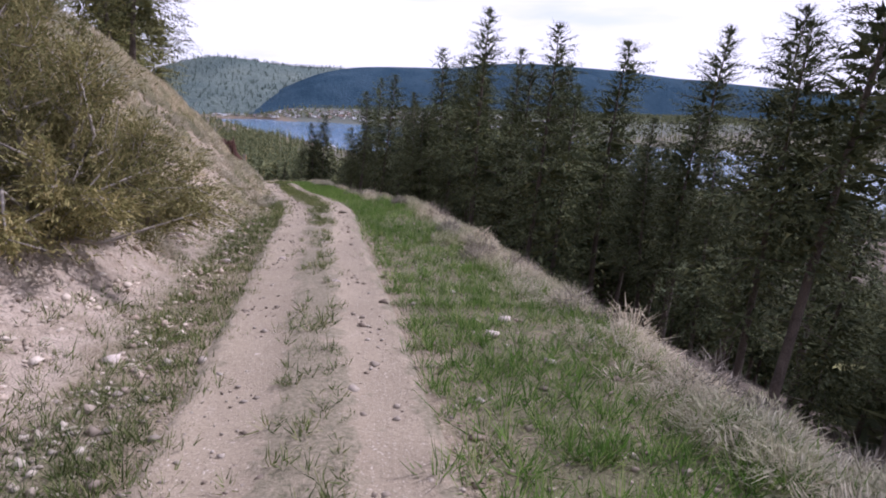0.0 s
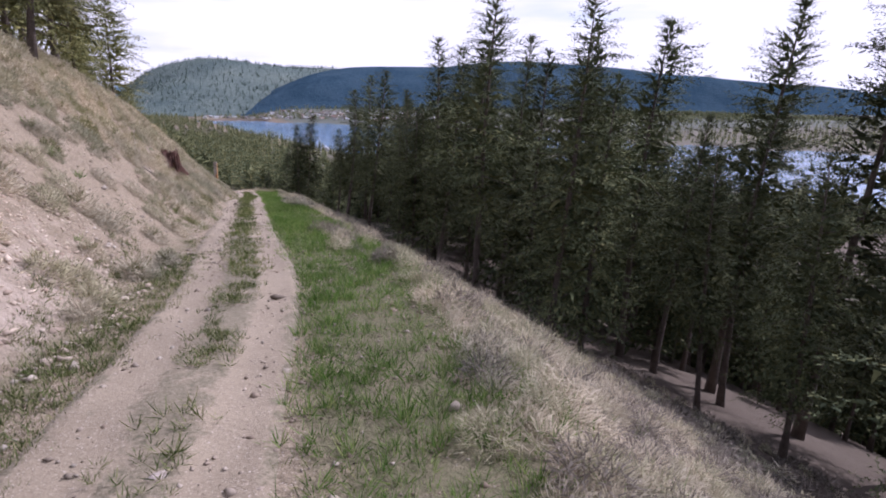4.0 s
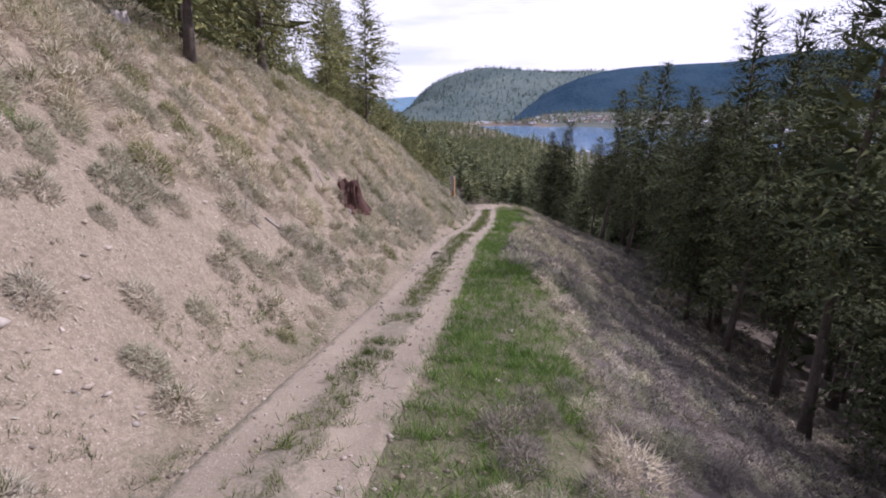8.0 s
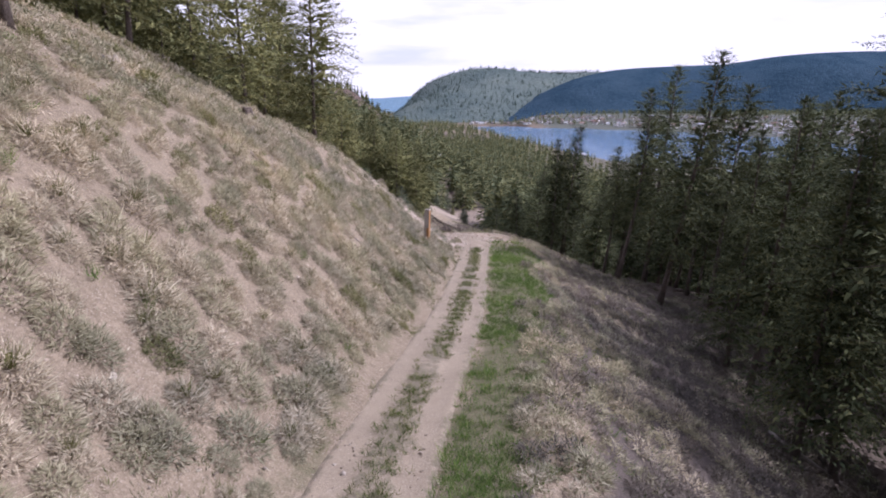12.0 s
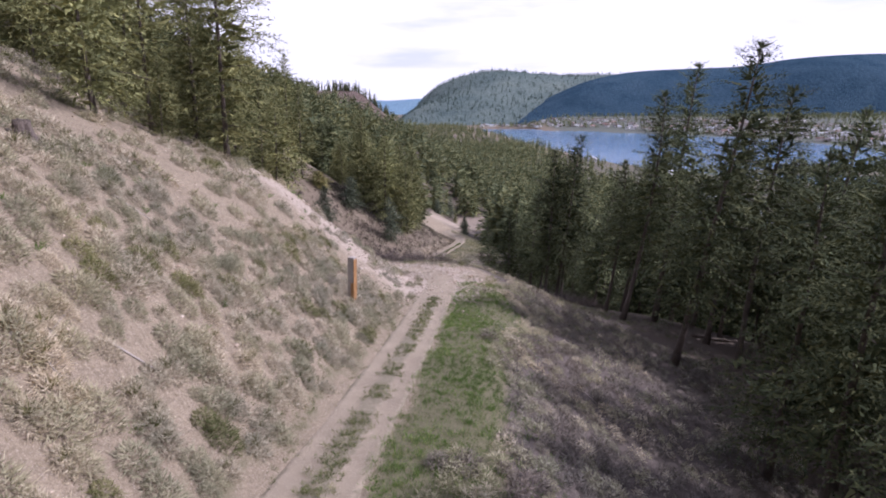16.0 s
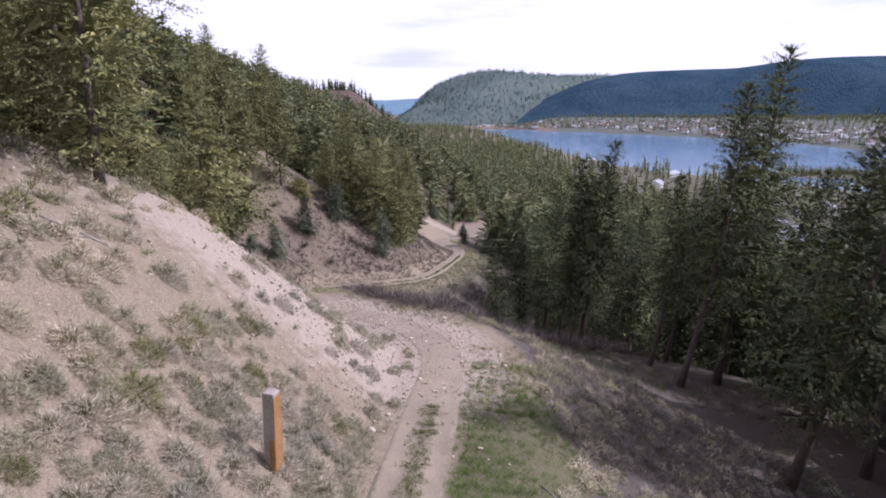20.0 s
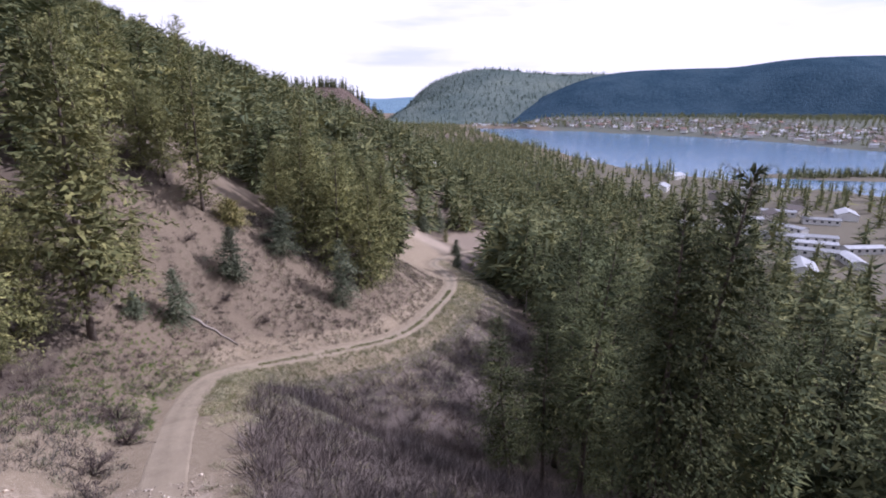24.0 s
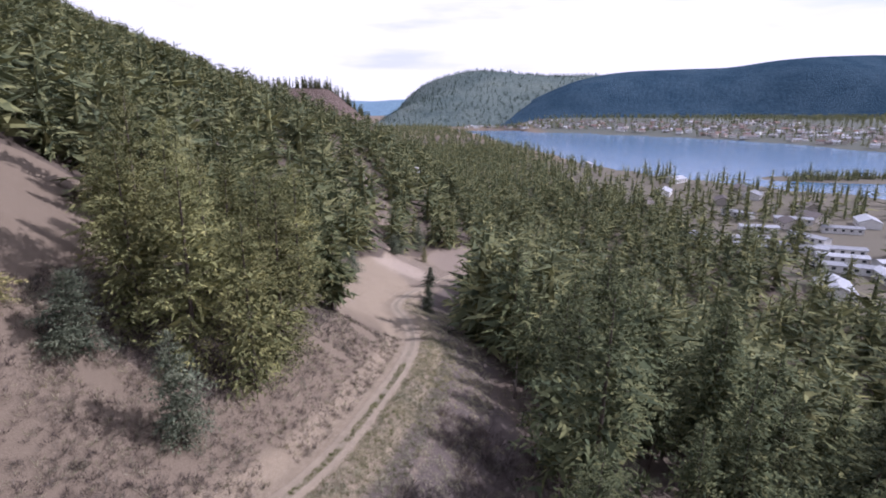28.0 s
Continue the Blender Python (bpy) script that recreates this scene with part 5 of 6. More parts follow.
for x, y, size in ((0.83, 5.56, 0.09), (0.65, 5.06, 0.085), (-2.69, 4.24, 0.10), (-1.25, 6.9, 0.085), (-1.38, 7.15, 0.075), (-3.1, 8.0, 0.10), (-2.35, 8.3, 0.07), (-1.95, 9.6, 0.08),
                   (-4.2, 8.9, 0.12), (-4.4, 9.8, 0.10), (-4.0, 10.5, 0.12), (-4.6, 11.2, 0.1), (-1.5, 4.4, 0.06), (0.3, 6.6, 0.06), (1.1, 4.4, 0.07), (0.4, 3.6, 0.05)):
    rock(x, y, size, 37 * abs(x + y) % 360)
r9 = np.random.default_rng(9)
v = spread(34, -6, 2.6, 62, 78, 26)
for x, y, d in zip(v[0], v[1], v[2]):
    rock(x, y, r9.uniform(0.06, 0.13), r9.uniform(0, 360), "whitish broken rock on the stony apron")


# ---- single things ----
def at_ground(x, y, up=0.0):
    return (x, y, float(height(x, y)[0]) + up)


def box(w, d, h, bevel=0.01, base=0.0):
    bm = bmesh.new()
    bmesh.ops.create_cube(bm, size=1, matrix=Matrix.Translation((0, 0, base + h / 2)) @ Matrix.Diagonal((w, d, h, 1)))
    if bevel:
        bmesh.ops.bevel(bm, geom=bm.edges[:], offset=bevel, segments=1, affect="EDGES", clamp_overlap=True)
    return bm


def done(name, bm, mat):
    me = bpy.data.meshes.new(name)
    bm.to_mesh(me)
    bm.free()
    me.materials.append(mat)
    return me


M_POST = surface("orange_timber", (0.22, 0.105, 0.035), (0.42, 0.23, 0.09), 3.0, 30.0, 0.85, 0.6, 0.01)
# square timber post beside the track
px, py, pz = at_ground(-18.95, 55.35)
post = thing("timber_post", px, py, pz, "square weathered timber post standing beside the track", "post")
post.matrix_basis = pose(px, py, pz, -1.5, 1.5, 8)
TOP = -3.45 - pz
bm = box(0.26, 0.26, TOP + 0.35, 0.014, -0.35)
for w in bm.verts:
    w.co.x += 0.006 * math.sin(7 * w.co.z)
part("shaft", done("shaft", bm, M_GREYWOOD), post)
# Sunlight on this side is painted: an orange sheet over the grey shaft.
bm = box(0.018, 0.262, TOP - 0.1, 0.003, 0.02)
bmesh.ops.translate(bm, verts=bm.verts, vec=(0.134, 0, 0))
part("stained_face", done("stained_face", bm, M_POST), post, "orange-brown side of the post, coloured as lit by the sun")
bm = box(0.12, 0.018, 0.75, 0.003, 0.0)
bmesh.ops.translate(bm, verts=bm.verts, vec=(0.068, -0.134, 0))
part("worn_foot", done("worn_foot", bm, M_POST), post, "orange-brown foot of the post")


def stump(x, y, wide, tall, mat, label, seed, roots=5, jag=0.5):
    r = np.random.default_rng(seed)
    gx_, gy_, gz_ = at_ground(x, y, -0.05)
    ob = thing("tree_stump", gx_, gy_, gz_, label, "tree stump", "stumps on the bank")
    sides = 44
    a = np.arange(sides) / sides * 2 * np.pi
    lobes = 1 + 0.16 * np.sin(3 * a + r.uniform(0, 6)) + 0.10 * np.sin(7 * a + r.uniform(0, 6)) + 0.07 * r.normal(size=sides)
    top = tall * (1 - jag * (0.25 + 0.75 * np.repeat(r.random(sides // 2), 2)) * (0.55 + 0.45 * np.cos(a + 0.6)) - 0.12 * r.random(sides))
    rings = []
    for k, f in ((1.75, -0.2), (1.45, 0.08), (1.1, 0.3), (0.95, 0.7), (0.9, 1.0), (0.66, 0.94), (0.5, 0.5), (0.42, 0.22)):
        wob = 1 + 0.05 * r.normal(size=sides)
        rings.append(np.stack([np.cos(a) * lobes * wide * k * wob, np.sin(a) * lobes * wide * k * wob, top * f if f > 0 else np.full(sides, f)], 1))
    rv = np.vstack([*rings, [[0, 0, 0.18 * tall]]])
    n = len(rings)
    i, j = np.meshgrid(np.arange(n - 1), np.arange(sides), indexing="ij")
    p, q = i * sides + j, i * sides + (j + 1) % sides
    t = np.vstack([np.stack([p, q, q + sides], -1).reshape(-1, 3), np.stack([p, q + sides, p + sides], -1).reshape(-1, 3),
                   np.stack([(n - 1) * sides + np.arange(sides), (n - 1) * sides + (np.arange(sides) + 1) % sides, np.full(sides, n * sides)], 1)])
    part("shell", mesh_of("shell", rv, t, mat), ob)
    for k in range(int(26 * jag) if jag > 0.5 else 0):
        b, lift = r.uniform(0, 6.28), r.uniform(0.35, 1.15) * tall
        foot = np.array([math.cos(b) * wide * r.uniform(0.75, 1.25), math.sin(b) * wide * r.uniform(0.75, 1.25), -0.05])
        lean = np.array([math.cos(b) * 0.1, math.sin(b) * 0.1, 0])
        part("splinter", mesh_of("splinter", *tube([foot * (1.25, 1.25, 1), foot + lean * 0.3 + (0, 0, 0.5 * lift), foot * (0.8, 0.8, 1) + lean * r.normal() + (0, 0, lift)], [0.075, 0.05, 0.006], 4), mat), ob, "jagged rotten splinter")
    for k in range(roots):
        b = r.uniform(0, 6.28)
        w, L = np.array([math.cos(b), math.sin(b)]), wide * r.uniform(1.0, 1.9)
        pts = []
        for f in (0.5, 0.9, 1.25, 1.6):
            ex, ey = x + w[0] * L * f * 0.62, y + w[1] * L * f * 0.62
            pts.append((ex - gx_, ey - gy_, float(height(ex, ey)[0]) - gz_ + 0.09 - 0.05 * f + r.normal() * 0.02))
        part("root", mesh_of("root", *tube(pts, [0.10 * wide * 2, 0.07 * wide * 2, 0.05 * wide * 2, 0.015], 6), M_GREYWOOD, True), ob, "grey weathered root")
    return ob


stump(-11.15, 30.2, 0.33, 0.95, M_ROTTEN, "rotten reddish-brown hollow stump with splayed roots", 3, 6, 0.75)
stump(-14.9, 26.2, 0.17, 0.5, M_GREYWOOD, "small grey cut stump on the bank", 4, 2, 0.15)
stump(-22.7, 46.5, 0.2, 0.55, M_BARK, "dark cut stump among bunch grass", 5, 2, 0.12)
stump(-21.4, 40.0, 0.2, 0.4, M_GREYWOOD, "low grey stump on the upper bank", 6, 3, 0.3)


def fallen(a, b, thick, label, name="fallen_branch", twigs=0, mat=M_GREYWOOD, seed=0):
    """A stick or log lying on the ground between two places."""
    r = np.random.default_rng(seed)
    a, b = np.array(a, float), np.array(b, float)
    f = np.linspace(0, 1, 7)
    xy = a + (b - a) * f[:, None] + r.normal(size=(7, 2)) * 0.03 * np.linalg.norm(b - a)
    z = height(xy[:, 0], xy[:, 1]) + thick * 0.8
    ox, oy, oz = xy[0, 0], xy[0, 1], z[0]
    pts = np.stack([xy[:, 0] - ox, xy[:, 1] - oy, z - oz], 1)
    ob = thing(name, ox, oy, oz, label, "branch" if thick < 0.08 else "log", "dead wood on the slope")
    part("stem", mesh_of("stem", *tube(pts, thick * np.linspace(1, 0.35, 7), 7), mat, True), ob)
    for k in range(twigs):
        i = int(r.integers(1, 6))
        w = r.normal(size=3) * 0.5 + (0, 0, 0.35)
        part("twig", mesh_of("twig", *tube([pts[i], pts[i] + w * 0.35, pts[i] + w * r.uniform(0.5, 1.0)], [thick * 0.4, thick * 0.25, 0.004], 4), mat), ob)
    return ob


STICKS = [((-12.85, 26.9), (-12.2, 27.4)), ((-10.57, 25.56), (-10.1, 25.3)), ((-9.7, 25.06), (-9.3, 25.5)), ((-9.56, 24.3), (-9.4, 24.6)), ((-12.1, 29.85), (-11.6, 29.5)),
          ((-12.6, 30.7), (-11.9, 30.9)), ((-17.8, 40.8), (-17.2, 41.0)), ((-18.3, 41.8), (-17.3, 41.7)), ((-20.7, 47.4), (-20.1, 48.5)), ((-24.65, 54.7), (-24.6, 56.1)),
          ((-16.5, 44.1), (-15.9, 44.9)), ((-25.2, 55.0), (-24.4, 56.5)), ((-19.05, 49.9), (-18.3, 50.3)), ((-21.0, 40.6), (-20.2, 41.0)), ((-16.5, 42.6), (-15.7, 43.0))]
for k, (a, b) in enumerate(STICKS):
    fallen(a, b, 0.022 + 0.004 * (k % 4), "dry grey branch lying on the bank", twigs=k % 4, seed=k)
fallen((-57.9, 99.0), (-54.7, 100.9), 0.14, "grey fallen log lying down the gully side", "fallen_log", 4, seed=40)
fallen((-14.0, 59.4), (-9.0, 57.2), 0.03, "thin pale pole lying down the slope", "fallen_log", 0, seed=41)
fallen((-6.2, 80.5), (-1.8, 83.0), 0.13, "dark fallen trunk propped on the forest edge", "fallen_log", 3, M_BARK, 42)
fallen((-2.0, 52.0), (1.5, 50.0), 0.08, "pale fallen log at the forest edge", "fallen_log", 1, seed=43)
# a piece of dark bark in the rut
bx_, by_, bz_ = at_ground(-9.35, 32.5, 0.05)
bark_piece = new("bark_piece", mesh_of("bark_piece", *tube([(-0.13, 0, 0.02), (-0.05, 0.01, 0.05), (0.06, -0.01, 0.05), (0.15, 0.01, 0.02)], [0.02, 0.05, 0.055, 0.015], 7), M_BARK))
bark_piece.matrix_basis = pose(bx_, by_, bz_, 0, 0, 60)
tagged(bark_piece, "dark piece of bark lying in the rut", "bark")


def bush(name, x, y, wide, tall, stems, sprays, leaf, mat, label, seed, category="shrub", stem_mat=M_GREYWOOD):
    """Many stems that part from one foot, with sprays along them."""
    r = np.random.default_rng(seed)
    gx_, gy_, gz_ = at_ground(x, y, -0.05)
    ob = thing(name, gx_, gy_, gz_, label, category)
    wood, at, way = [], [], []
    for k in range(stems):
        a, lean = r.uniform(0, 6.28), math.sqrt(r.uniform(0.03, 1.0))
        end = np.array([math.cos(a) * wide * lean, math.sin(a) * wide * lean, tall * (1.05 - 0.9 * lean**1.5) * r.uniform(0.6, 1.05)])
        mid = end * np.array([0.45, 0.45, 0.6]) + r.normal(size=3) * 0.08 * tall
        wood.append(tube([(0, 0, 0), mid, end], [0.03 + 0.012 * tall, 0.02, 0.006], 5))
        for q in range(sprays):
            f = r.uniform(0.25, 1.0)
            p = (1 - f) ** 2 * 0 + 2 * f * (1 - f) * mid + f * f * end
            out = (end - mid) / (np.linalg.norm(end - mid) + 1e-6) + r.normal(size=3) * 0.75
            L = leaf * r.uniform(1.2, 3.2)
            wood.append(tube([p, p + out * L * 0.6], [0.008, 0.003], 3)) if q % 3 == 0 else None
            for m_ in range(24):
                at.append(p + out * L * r.random() + r.normal(size=3) * leaf * 0.35)
                way.append(out + r.normal(size=3) * 0.8)
    part("woody_base", mesh_of("woody_base", *joined(wood), stem_mat), ob)
    part("foliage", mesh_of("foliage", *needles(np.array(at), np.array(way), leaf * r.uniform(0.45, 0.9, len(at)), leaf * 0.16, r), mat), ob)
    return ob


bush("juniper", -4.35, 6.1, 1.75, 2.4, 50, 44, 0.11, M_JUNIPER, "sprawling olive-brown juniper on the bank", 1)
bush("juniper", -4.45, 8.3, 1.2, 1.4, 26, 26, 0.10, M_JUNIPER, "low olive-brown juniper beside the track", 2)
bush("juniper", -4.9, 4.5, 1.2, 2.2, 26, 28, 0.11, M_JUNIPER, "bushy juniper on the cut bank", 3)
bush("juniper", -6.0, 7.4, 1.7, 3.6, 34, 32, 0.13, M_JUNIPER, "tall shaggy juniper above the track", 4)
for k, (x, y, wd, tl) in enumerate([(-57.9, 97.6, 1.9, 4.6), (-59.1, 105.1, 2.3, 5.2), (-52.8, 114.2, 2.4, 7.4), (-59.8, 113.0, 2.5, 5.0), (-77.0, 168.0, 2.6, 6.0), (-62.6, 168.5, 1.9, 4.4), (-58.8, 94.6, 1.2, 2.0),
                                    (-98.8, 236.5, 2.8, 9.0), (-88.0, 203.0, 2.0, 5.0), (-93.0, 214.0, 2.4, 6.5), (-70.5, 186.0, 1.8, 4.0)]):
    t_, c_ = conifer(90 + k, tl, wd, 0.03, 110, 6, 5, M_SPRUCE)
    ob = thing("young_spruce", *at_ground(x, y), "young bushy grey-green conifer on the bare slope", "tree", "young conifers in the gully")
    part("trunk", t_, ob)
    part("crown", c_, ob)
t_, c_ = conifer(120, 2.6, 2.6, 0.02, 100, 5, 4, M_JUNIPER)
ob = thing("low_conifer", *at_ground(-64.1, 110.3), "low spreading yellow-green conifer on the slope", "tree")
part("trunk", t_, ob)
part("crown", c_, ob)
for k, (x, y, wd, tl) in enumerate([(-59.5, 99.5, 1.2, 1.1), (-63.5, 104.0, 1.3, 1.2), (-55.2, 104.5, 0.9, 0.7), (-58.0, 103.0, 1.0, 0.9), (-37.5, 77.5, 1.2, 1.2), (-34.5, 74.0, 1.0, 1.0), (-40.5, 79.5, 1.4, 1.3), (-43.0, 82.5, 1.3, 1.4), (-46.5, 84.5, 1.4, 1.5)]):
    bush("leafless_shrub", x, y, wd, tl, 14, 8, 0.12, M_SHRUB, "leafless grey-purple shrub on the gully side", 20 + k, stem_mat=M_SHRUB)


# dead snag at the forest edge
dx_, dy_, dz_ = at_ground(-41.5, 146.5, -0.2)
snag = thing("dead_tree", dx_, dy_, dz_, "bleached dead tree with bare limbs", "dead tree")
part("trunk", mesh_of("trunk", *tube([(0, 0, 0), (0.15, 0.1, 2.5), (0.1, 0.3, 5.2)], [0.14, 0.09, 0.02], 7), M_GREYWOOD, True), snag)
for k in range(7):
    z_ = 1.2 + 0.55 * k
    part("limb", mesh_of("limb", *tube([(0.08, 0.1, z_), (0.08 + 0.8 * math.cos(k * 2.2), 0.1 + 0.8 * math.sin(k * 2.2), z_ + 0.35)], [0.04, 0.01], 4), M_GREYWOOD), snag)


# ---- dwellings on the plain and across the lake ----
M_WHITE = surface("white_siding", (0.50, 0.50, 0.485), (0.70, 0.70, 0.68), 1.0, 14.0, 0.6, 0.15, 0.01, vary=0.2)
M_METAL_ROOF = surface("pale_metal_roof", (0.24, 0.25, 0.275), (0.42, 0.435, 0.46), 0.8, 10.0, 0.35, 0.1, 0.01, 0.2, vary=0.25)
M_DARK_ROOF = surface("shingle_roof", (0.10, 0.085, 0.08), (0.22, 0.19, 0.175), 1.5, 14.0, 0.9, 0.3, 0.02, vary=0.4)
M_RED_ROOF = surface("red_brown_roof", (0.14, 0.08, 0.065), (0.24, 0.14, 0.115), 1.5, 14.0, 0.9, 0.3, 0.02, vary=0.3)
M_SIDING = surface("beige_siding", (0.36, 0.33, 0.29), (0.54, 0.50, 0.45), 1.0, 12.0, 0.7, 0.15, 0.01, vary=0.45)
M_PANE = surface("window_glass", (0.02, 0.025, 0.03), (0.05, 0.06, 0.07), 1.0, 8.0, 0.08, 0.0)
M_CAR = surface("car_paint", (0.30, 0.31, 0.33), (0.45, 0.46, 0.48), 0.6, 6.0, 0.25, 0.0, 0.01, 0.3, vary=0.8)
M_TYRE = surface("tyre_rubber", (0.015, 0.015, 0.015), (0.03, 0.03, 0.03), 4.0, 30.0, 0.9, 0.2)


def gable(w, d, eave, rise, over=0.35):
    """A pitched roof with thickness over a w x d plan."""
    bm = bmesh.new()
    pr = []
    for y in (-d / 2 - over, d / 2 + over):
        for x, z in ((-w / 2 - over, eave - 0.12), (0, eave + rise), (w / 2 + over, eave - 0.12), (w / 2 + over, eave - 0.32), (0, eave + rise - 0.22), (-w / 2 - over, eave - 0.32)):
            pr.append(bm.verts.new((x, y, z)))
    for i in range(6):
        bm.faces.new((pr[i], pr[(i + 1) % 6], pr[6 + (i + 1) % 6], pr[6 + i]))
    bm.faces.new(pr[5::-1])
    bm.faces.new(pr[6:])
    return bm


def house_walls(w, d, eave, rise, mat):
    bm = bmesh.new()
    lo = [bm.verts.new((x, y, -1.2)) for x, y in ((-w / 2, -d / 2), (w / 2, -d / 2), (w / 2, d / 2), (-w / 2, d / 2))]
    hi = [bm.verts.new((x, y, eave)) for x, y in ((-w / 2, -d / 2), (w / 2, -d / 2), (w / 2, d / 2), (-w / 2, d / 2))]
    g0_, g1_ = bm.verts.new((0, -d / 2, eave + rise - 0.2)), bm.verts.new((0, d / 2, eave + rise - 0.2))
    bm.faces.new((lo[0], lo[1], hi[1], g0_, hi[0]))
    bm.faces.new((lo[1], lo[2], hi[2], hi[1]))
    bm.faces.new((lo[2], lo[3], hi[3], g1_, hi[2]))
    bm.faces.new((lo[3], lo[0], hi[0], hi[3]))
    bm.faces.new(lo[::-1])
    return done("wall", bm, mat)


def window_mesh(w, h):
    return done("window", box(w, 0.08, h, 0), M_PANE)


def dwelling(name, w, d, eave, rise, wall_mat, roof_mat, label, windows, group):
    ob = thing(name, 0, 0, -500, label, "house", group)
    part("wall", house_walls(w, d, eave, rise, wall_mat), ob)
    part("roof", done("roof", gable(w, d, eave, rise), roof_mat), ob)
    pane = window_mesh(1.2, 1.0)
    for k in range(windows):
        for side in (-1, 1):
            p = part("window", pane, ob)
            p.matrix_basis = pose(side * (w / 2 + 0.02), -d / 2 + d * (k + 0.5) / windows, 1.0, 0, 0, 90)
    door = part("door", done("door", box(0.95, 0.08, 2.0, 0.01), M_SIDING), ob)
    door.matrix_basis = pose(w / 2 + 0.02, d * 0.08, 0.0, 0, 0, 90)
    return ob


trailer = dwelling("mobile_home", 4.6, 16, 2.7, 0.7, M_WHITE, M_METAL_ROOF, "white mobile home with a pale metal roof", 5, "mobile homes on the plain")
hall = dwelling("house", 9, 15, 3.0, 1.9, M_WHITE, M_METAL_ROOF, "large white house with a pale roof", 4, "mobile homes on the plain")
brown = dwelling("house", 8, 11, 3.0, 2.0, M_SIDING, M_DARK_ROOF, "beige house with a dark shingle roof", 3, "houses across the lake")
white = dwelling("house", 8, 12, 3.4, 2.2, M_WHITE, M_DARK_ROOF, "white house with a dark roof across the lake", 3, "houses across the lake")
pale = dwelling("house", 9, 13, 3.2, 2.0, M_SIDING, M_METAL_ROOF, "beige house with a pale roof across the lake", 3, "houses across the lake")


def settle(model, f, s_, turn):
    x, y = (float(q) for q in field(f, s_))
    return copy_thing(model, pose(x, y, max(float(height(x, y)[0]), WATER + 1) + 0.1, 0, 0, turn))


rh = np.random.default_rng(5)
for f, s_, turn, model in [(152, 121, 25, hall), (176, 142, 118, trailer), (188, 150, 118, trailer), (199, 158, 118, trailer), (203, 146, 100, trailer), (220, 160, 70, trailer),
                           (207, 126, 118, trailer), (226, 115, 60, trailer), (219, 134, 128, trailer), (240, 150, 118, trailer), (164, 148, 30, trailer),
                           (180, 164, 150, trailer), (248, 170, 40, brown), (262, 190, 60, brown), (250, 209, 20, hall), (290, 205, 70, brown), (330, 200, 10, hall), (356, 207, 50, brown),
                           (310, 170, 30, brown), (275, 160, 80, trailer), (258, 178, 118, trailer), (236, 186, 118, trailer), (345, 150, 20, hall), (405, 185, 0, hall), (520, 150, 30, hall), (300, 120, 110, brown)]:
    settle(model, f, s_, turn - 25 + rh.normal() * 4)
plain_house = [dwelling("house", 9, 12, 3.2, 2.2, wm, rm, lab, 0, "houses across the lake") for wm, rm, lab in ((M_WHITE, M_DARK_ROOF, "white lakeside house with a dark roof"), (M_SIDING, M_RED_ROOF, "beige lakeside house with a red-brown roof"), (M_WHITE, M_METAL_ROOF, "white lakeside house with a pale roof"))]
for k in range(285):
    for _ in range(40):
        f, s_ = rh.uniform(700, 1540), rh.uniform(-60, 1150)
        x, y = field(f, s_)
        sh_ = float(shore_line(np.array([x]), np.array([y]))[0])
        if -260 < sh_ < -14 and s_ > 0.1 * f - 60 and s_ < 0.95 * f and not (s_ < 95 + 0.05 * (1400 - f) and f < 1430):
            settle((brown, white, pale)[k % 3] if k < 120 else plain_house[k % 3], f, s_, rh.uniform(0, 180))
            break
walls_, roofs_ = [], []
for k in range(330):
    f, s_ = rh.uniform(760, 1540), rh.uniform(-20, 1300)
    x, y = field(f, s_)
    sh_ = float(shore_line(np.array([x]), np.array([y]))[0])
    if -300 < sh_ < -14 and s_ > 0.1 * f - 60 and s_ < 0.95 * f and not (s_ < 95 + 0.05 * (1400 - f) and f < 1430):
        base = np.array([x, y, max(float(height(x, y)[0]), WATER + 1)])
        c, q = np.cos(k * 1.7), np.sin(k * 1.7)
        m = np.array([[c, -q, 0], [q, c, 0], [0, 0, 1]])
        sq = np.array([(-4, -6, 0), (4, -6, 0), (4, 6, 0), (-4, 6, 0), (-4, -6, 3.4), (4, -6, 3.4), (4, 6, 3.4), (-4, 6, 3.4)], float)
        ga = np.array([(-4.4, -6.4, 3.1), (4.4, -6.4, 3.1), (4.4, 6.4, 3.1), (-4.4, 6.4, 3.1), (0, -6.4, 5.8), (0, 6.4, 5.8)], float)
        walls_.append((sq @ m.T + base, [(0, 1, 5), (0, 5, 4), (1, 2, 6), (1, 6, 5), (2, 3, 7), (2, 7, 6), (3, 0, 4), (3, 4, 7)]))
        roofs_.append((ga @ m.T + base, [(0, 4, 5), (0, 5, 3), (1, 2, 5), (1, 5, 4), (0, 1, 4), (2, 3, 5)]))
M_TOWN_WALL = foliage("town_walls", [(0.0, (0.20, 0.20, 0.20)), (0.5, (0.46, 0.46, 0.46)), (1.0, (0.78, 0.78, 0.78))], through=0.0)
M_TOWN_ROOF = foliage("town_roofs", [(0.0, (0.10, 0.085, 0.08)), (0.5, (0.17, 0.135, 0.125)), (1.0, (0.36, 0.375, 0.40))], through=0.0)
tagged(new("town_walls", mesh_of("town_walls", *joined(walls_), M_TOWN_WALL)), "walls of many small houses across the lake", "houses", kind="stuff")
tagged(new("town_roofs", mesh_of("town_roofs", *joined(roofs_), M_TOWN_ROOF)), "roofs of many small houses across the lake", "houses", kind="stuff")
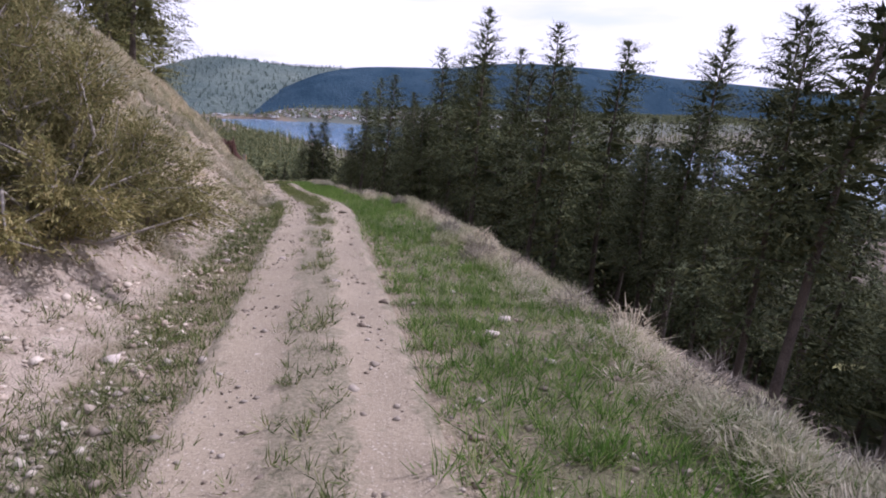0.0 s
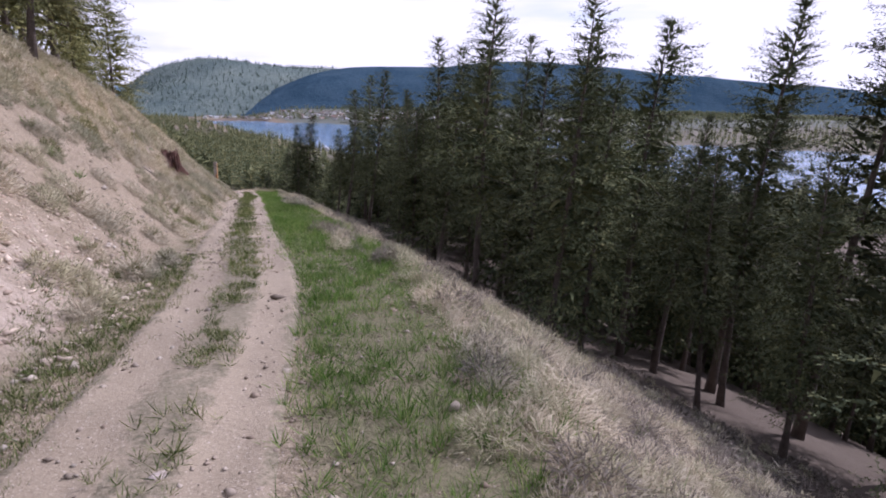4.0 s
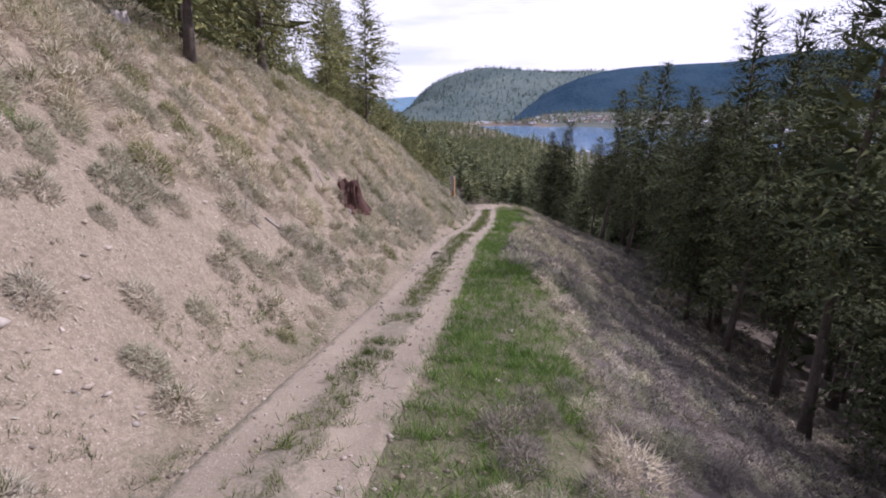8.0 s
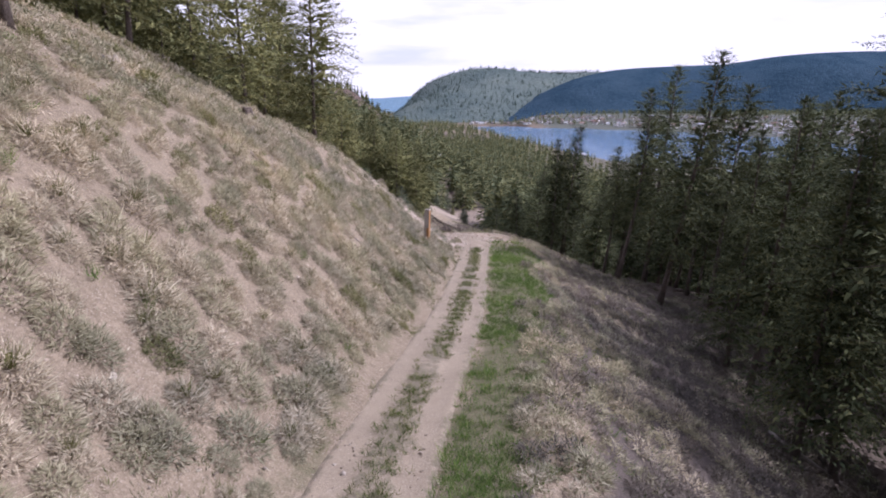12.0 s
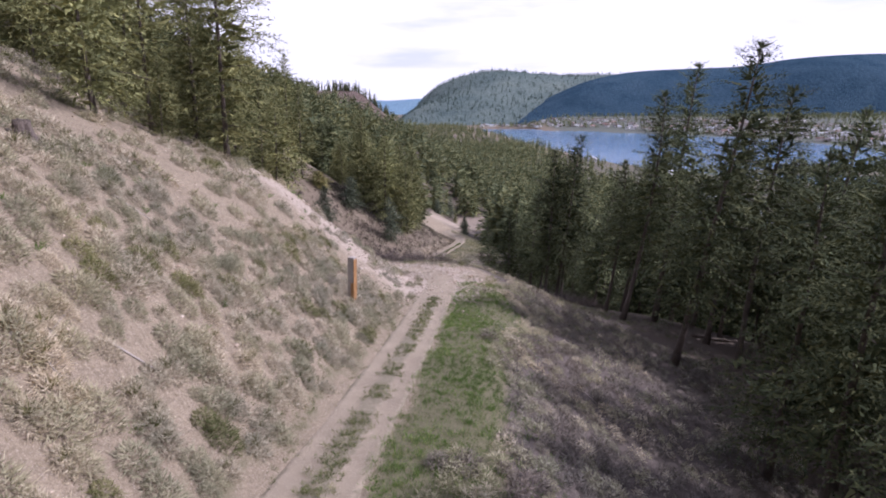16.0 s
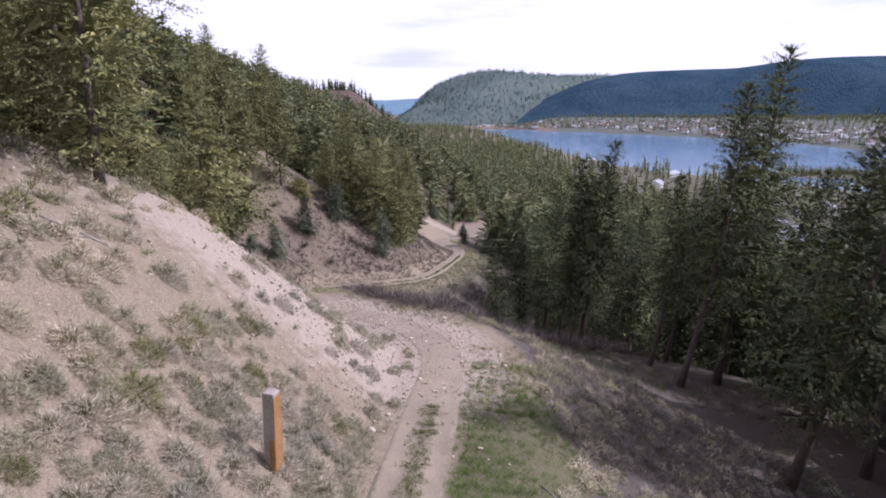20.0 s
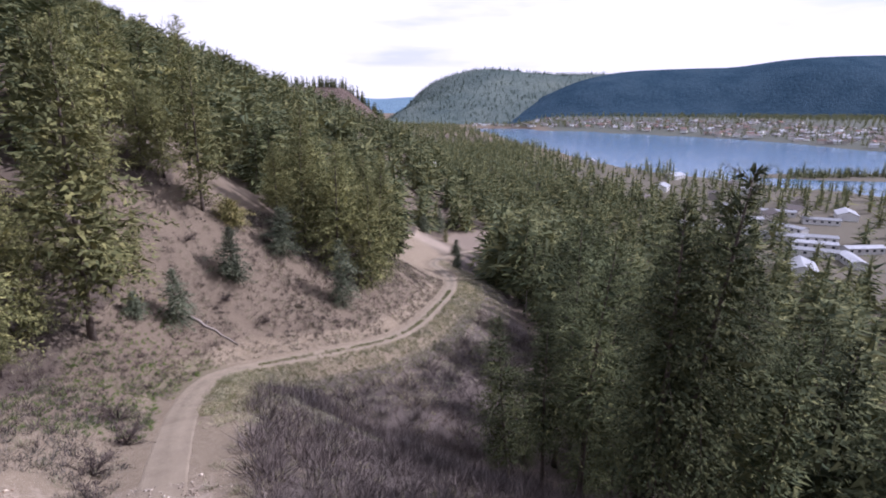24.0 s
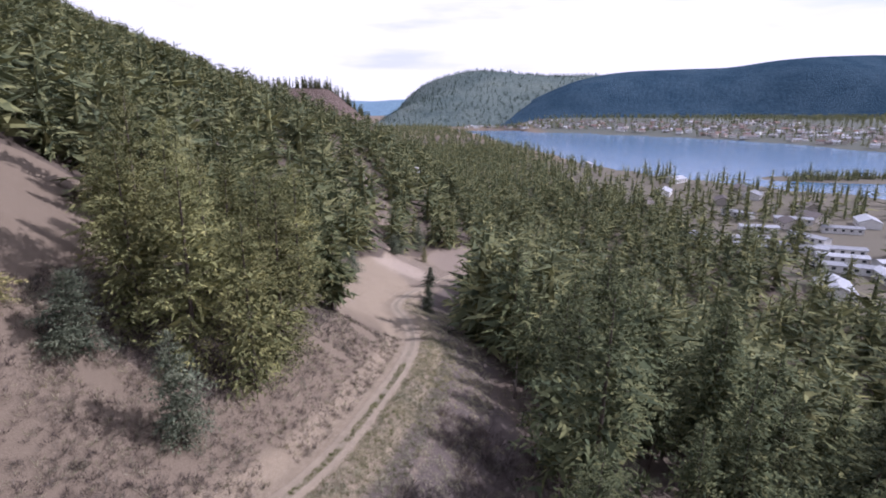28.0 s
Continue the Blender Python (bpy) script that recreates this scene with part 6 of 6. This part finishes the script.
for o in (trailer, hall, brown, white, pale, *plain_house):
    for c in (*o.children, o):
        bpy.data.objects.remove(c)


def parked_car(f, s_, turn, label, long=4.5):
    x, y = (float(q) for q in field(f, s_))
    ob = thing("car", x, y, float(height(x, y)[0]), label, "car", "parked vehicles")
    ob.matrix_basis = pose(x, y, float(height(x, y)[0]) + 0.02, 0, 0, turn)
    bm = box(1.8, long, 0.75, 0.12, 0.35)
    part("body", done("body", bm, M_CAR), ob)
    bm = box(1.6, long * 0.52, 0.6, 0.18, 1.08)
    part("cabin", done("cabin", bm, M_PANE), ob, "dark glazed cabin")
    for sx in (-0.85, 0.85):
        for sy in (-0.3, 0.3):
            part("wheel", mesh_of("wheel", *tube([(sx - 0.1, sy * long, 0.33), (sx + 0.1, sy * long, 0.33)], [0.33, 0.33], 12), M_TYRE, False), ob)


for k, (f, s_) in enumerate([(160, 128), (166, 134), (183, 137), (190, 141), (205, 138), (213, 144), (170, 152), (228, 130), (203, 165), (181, 158)]):
    parked_car(f, s_, 60 + 37 * k, "parked car beside a mobile home")


def caravan(f, s_, turn, label):
    x, y = (float(q) for q in field(f, s_))
    z = float(height(x, y)[0])
    ob = thing("motorhome", x, y, z, label, "motorhome")
    ob.matrix_basis = pose(x, y, z + 0.1, 0, 0, turn)
    part("body", done("body", box(2.5, 7.2, 2.7, 0.15, 0.5), M_WHITE), ob)
    b2 = box(2.4, 1.6, 1.4, 0.15, 0.5)
    bmesh.ops.translate(b2, verts=b2.verts, vec=(0, 4.3, 0))
    part("cab", done("cab", b2, M_WHITE), ob)
    w_ = window_mesh(1.6, 0.7)
    for yy in (-2, 1):
        for side in (-1, 1):
            p = part("window", w_, ob)
            p.matrix_basis = pose(side * 1.25, yy, 1.9, 0, 0, 90)
    for sx in (-1.05, 1.05):
        for sy in (-2.2, 3.6):
            part("wheel", mesh_of("wheel", *tube([(sx - 0.12, sy, 0.4), (sx + 0.12, sy, 0.4)], [0.4, 0.4], 12), M_TYRE), ob)


caravan(250, -17, 70, "white motorhome parked on a forest road")
caravan(254, -9, 100, "white camper parked under the trees")
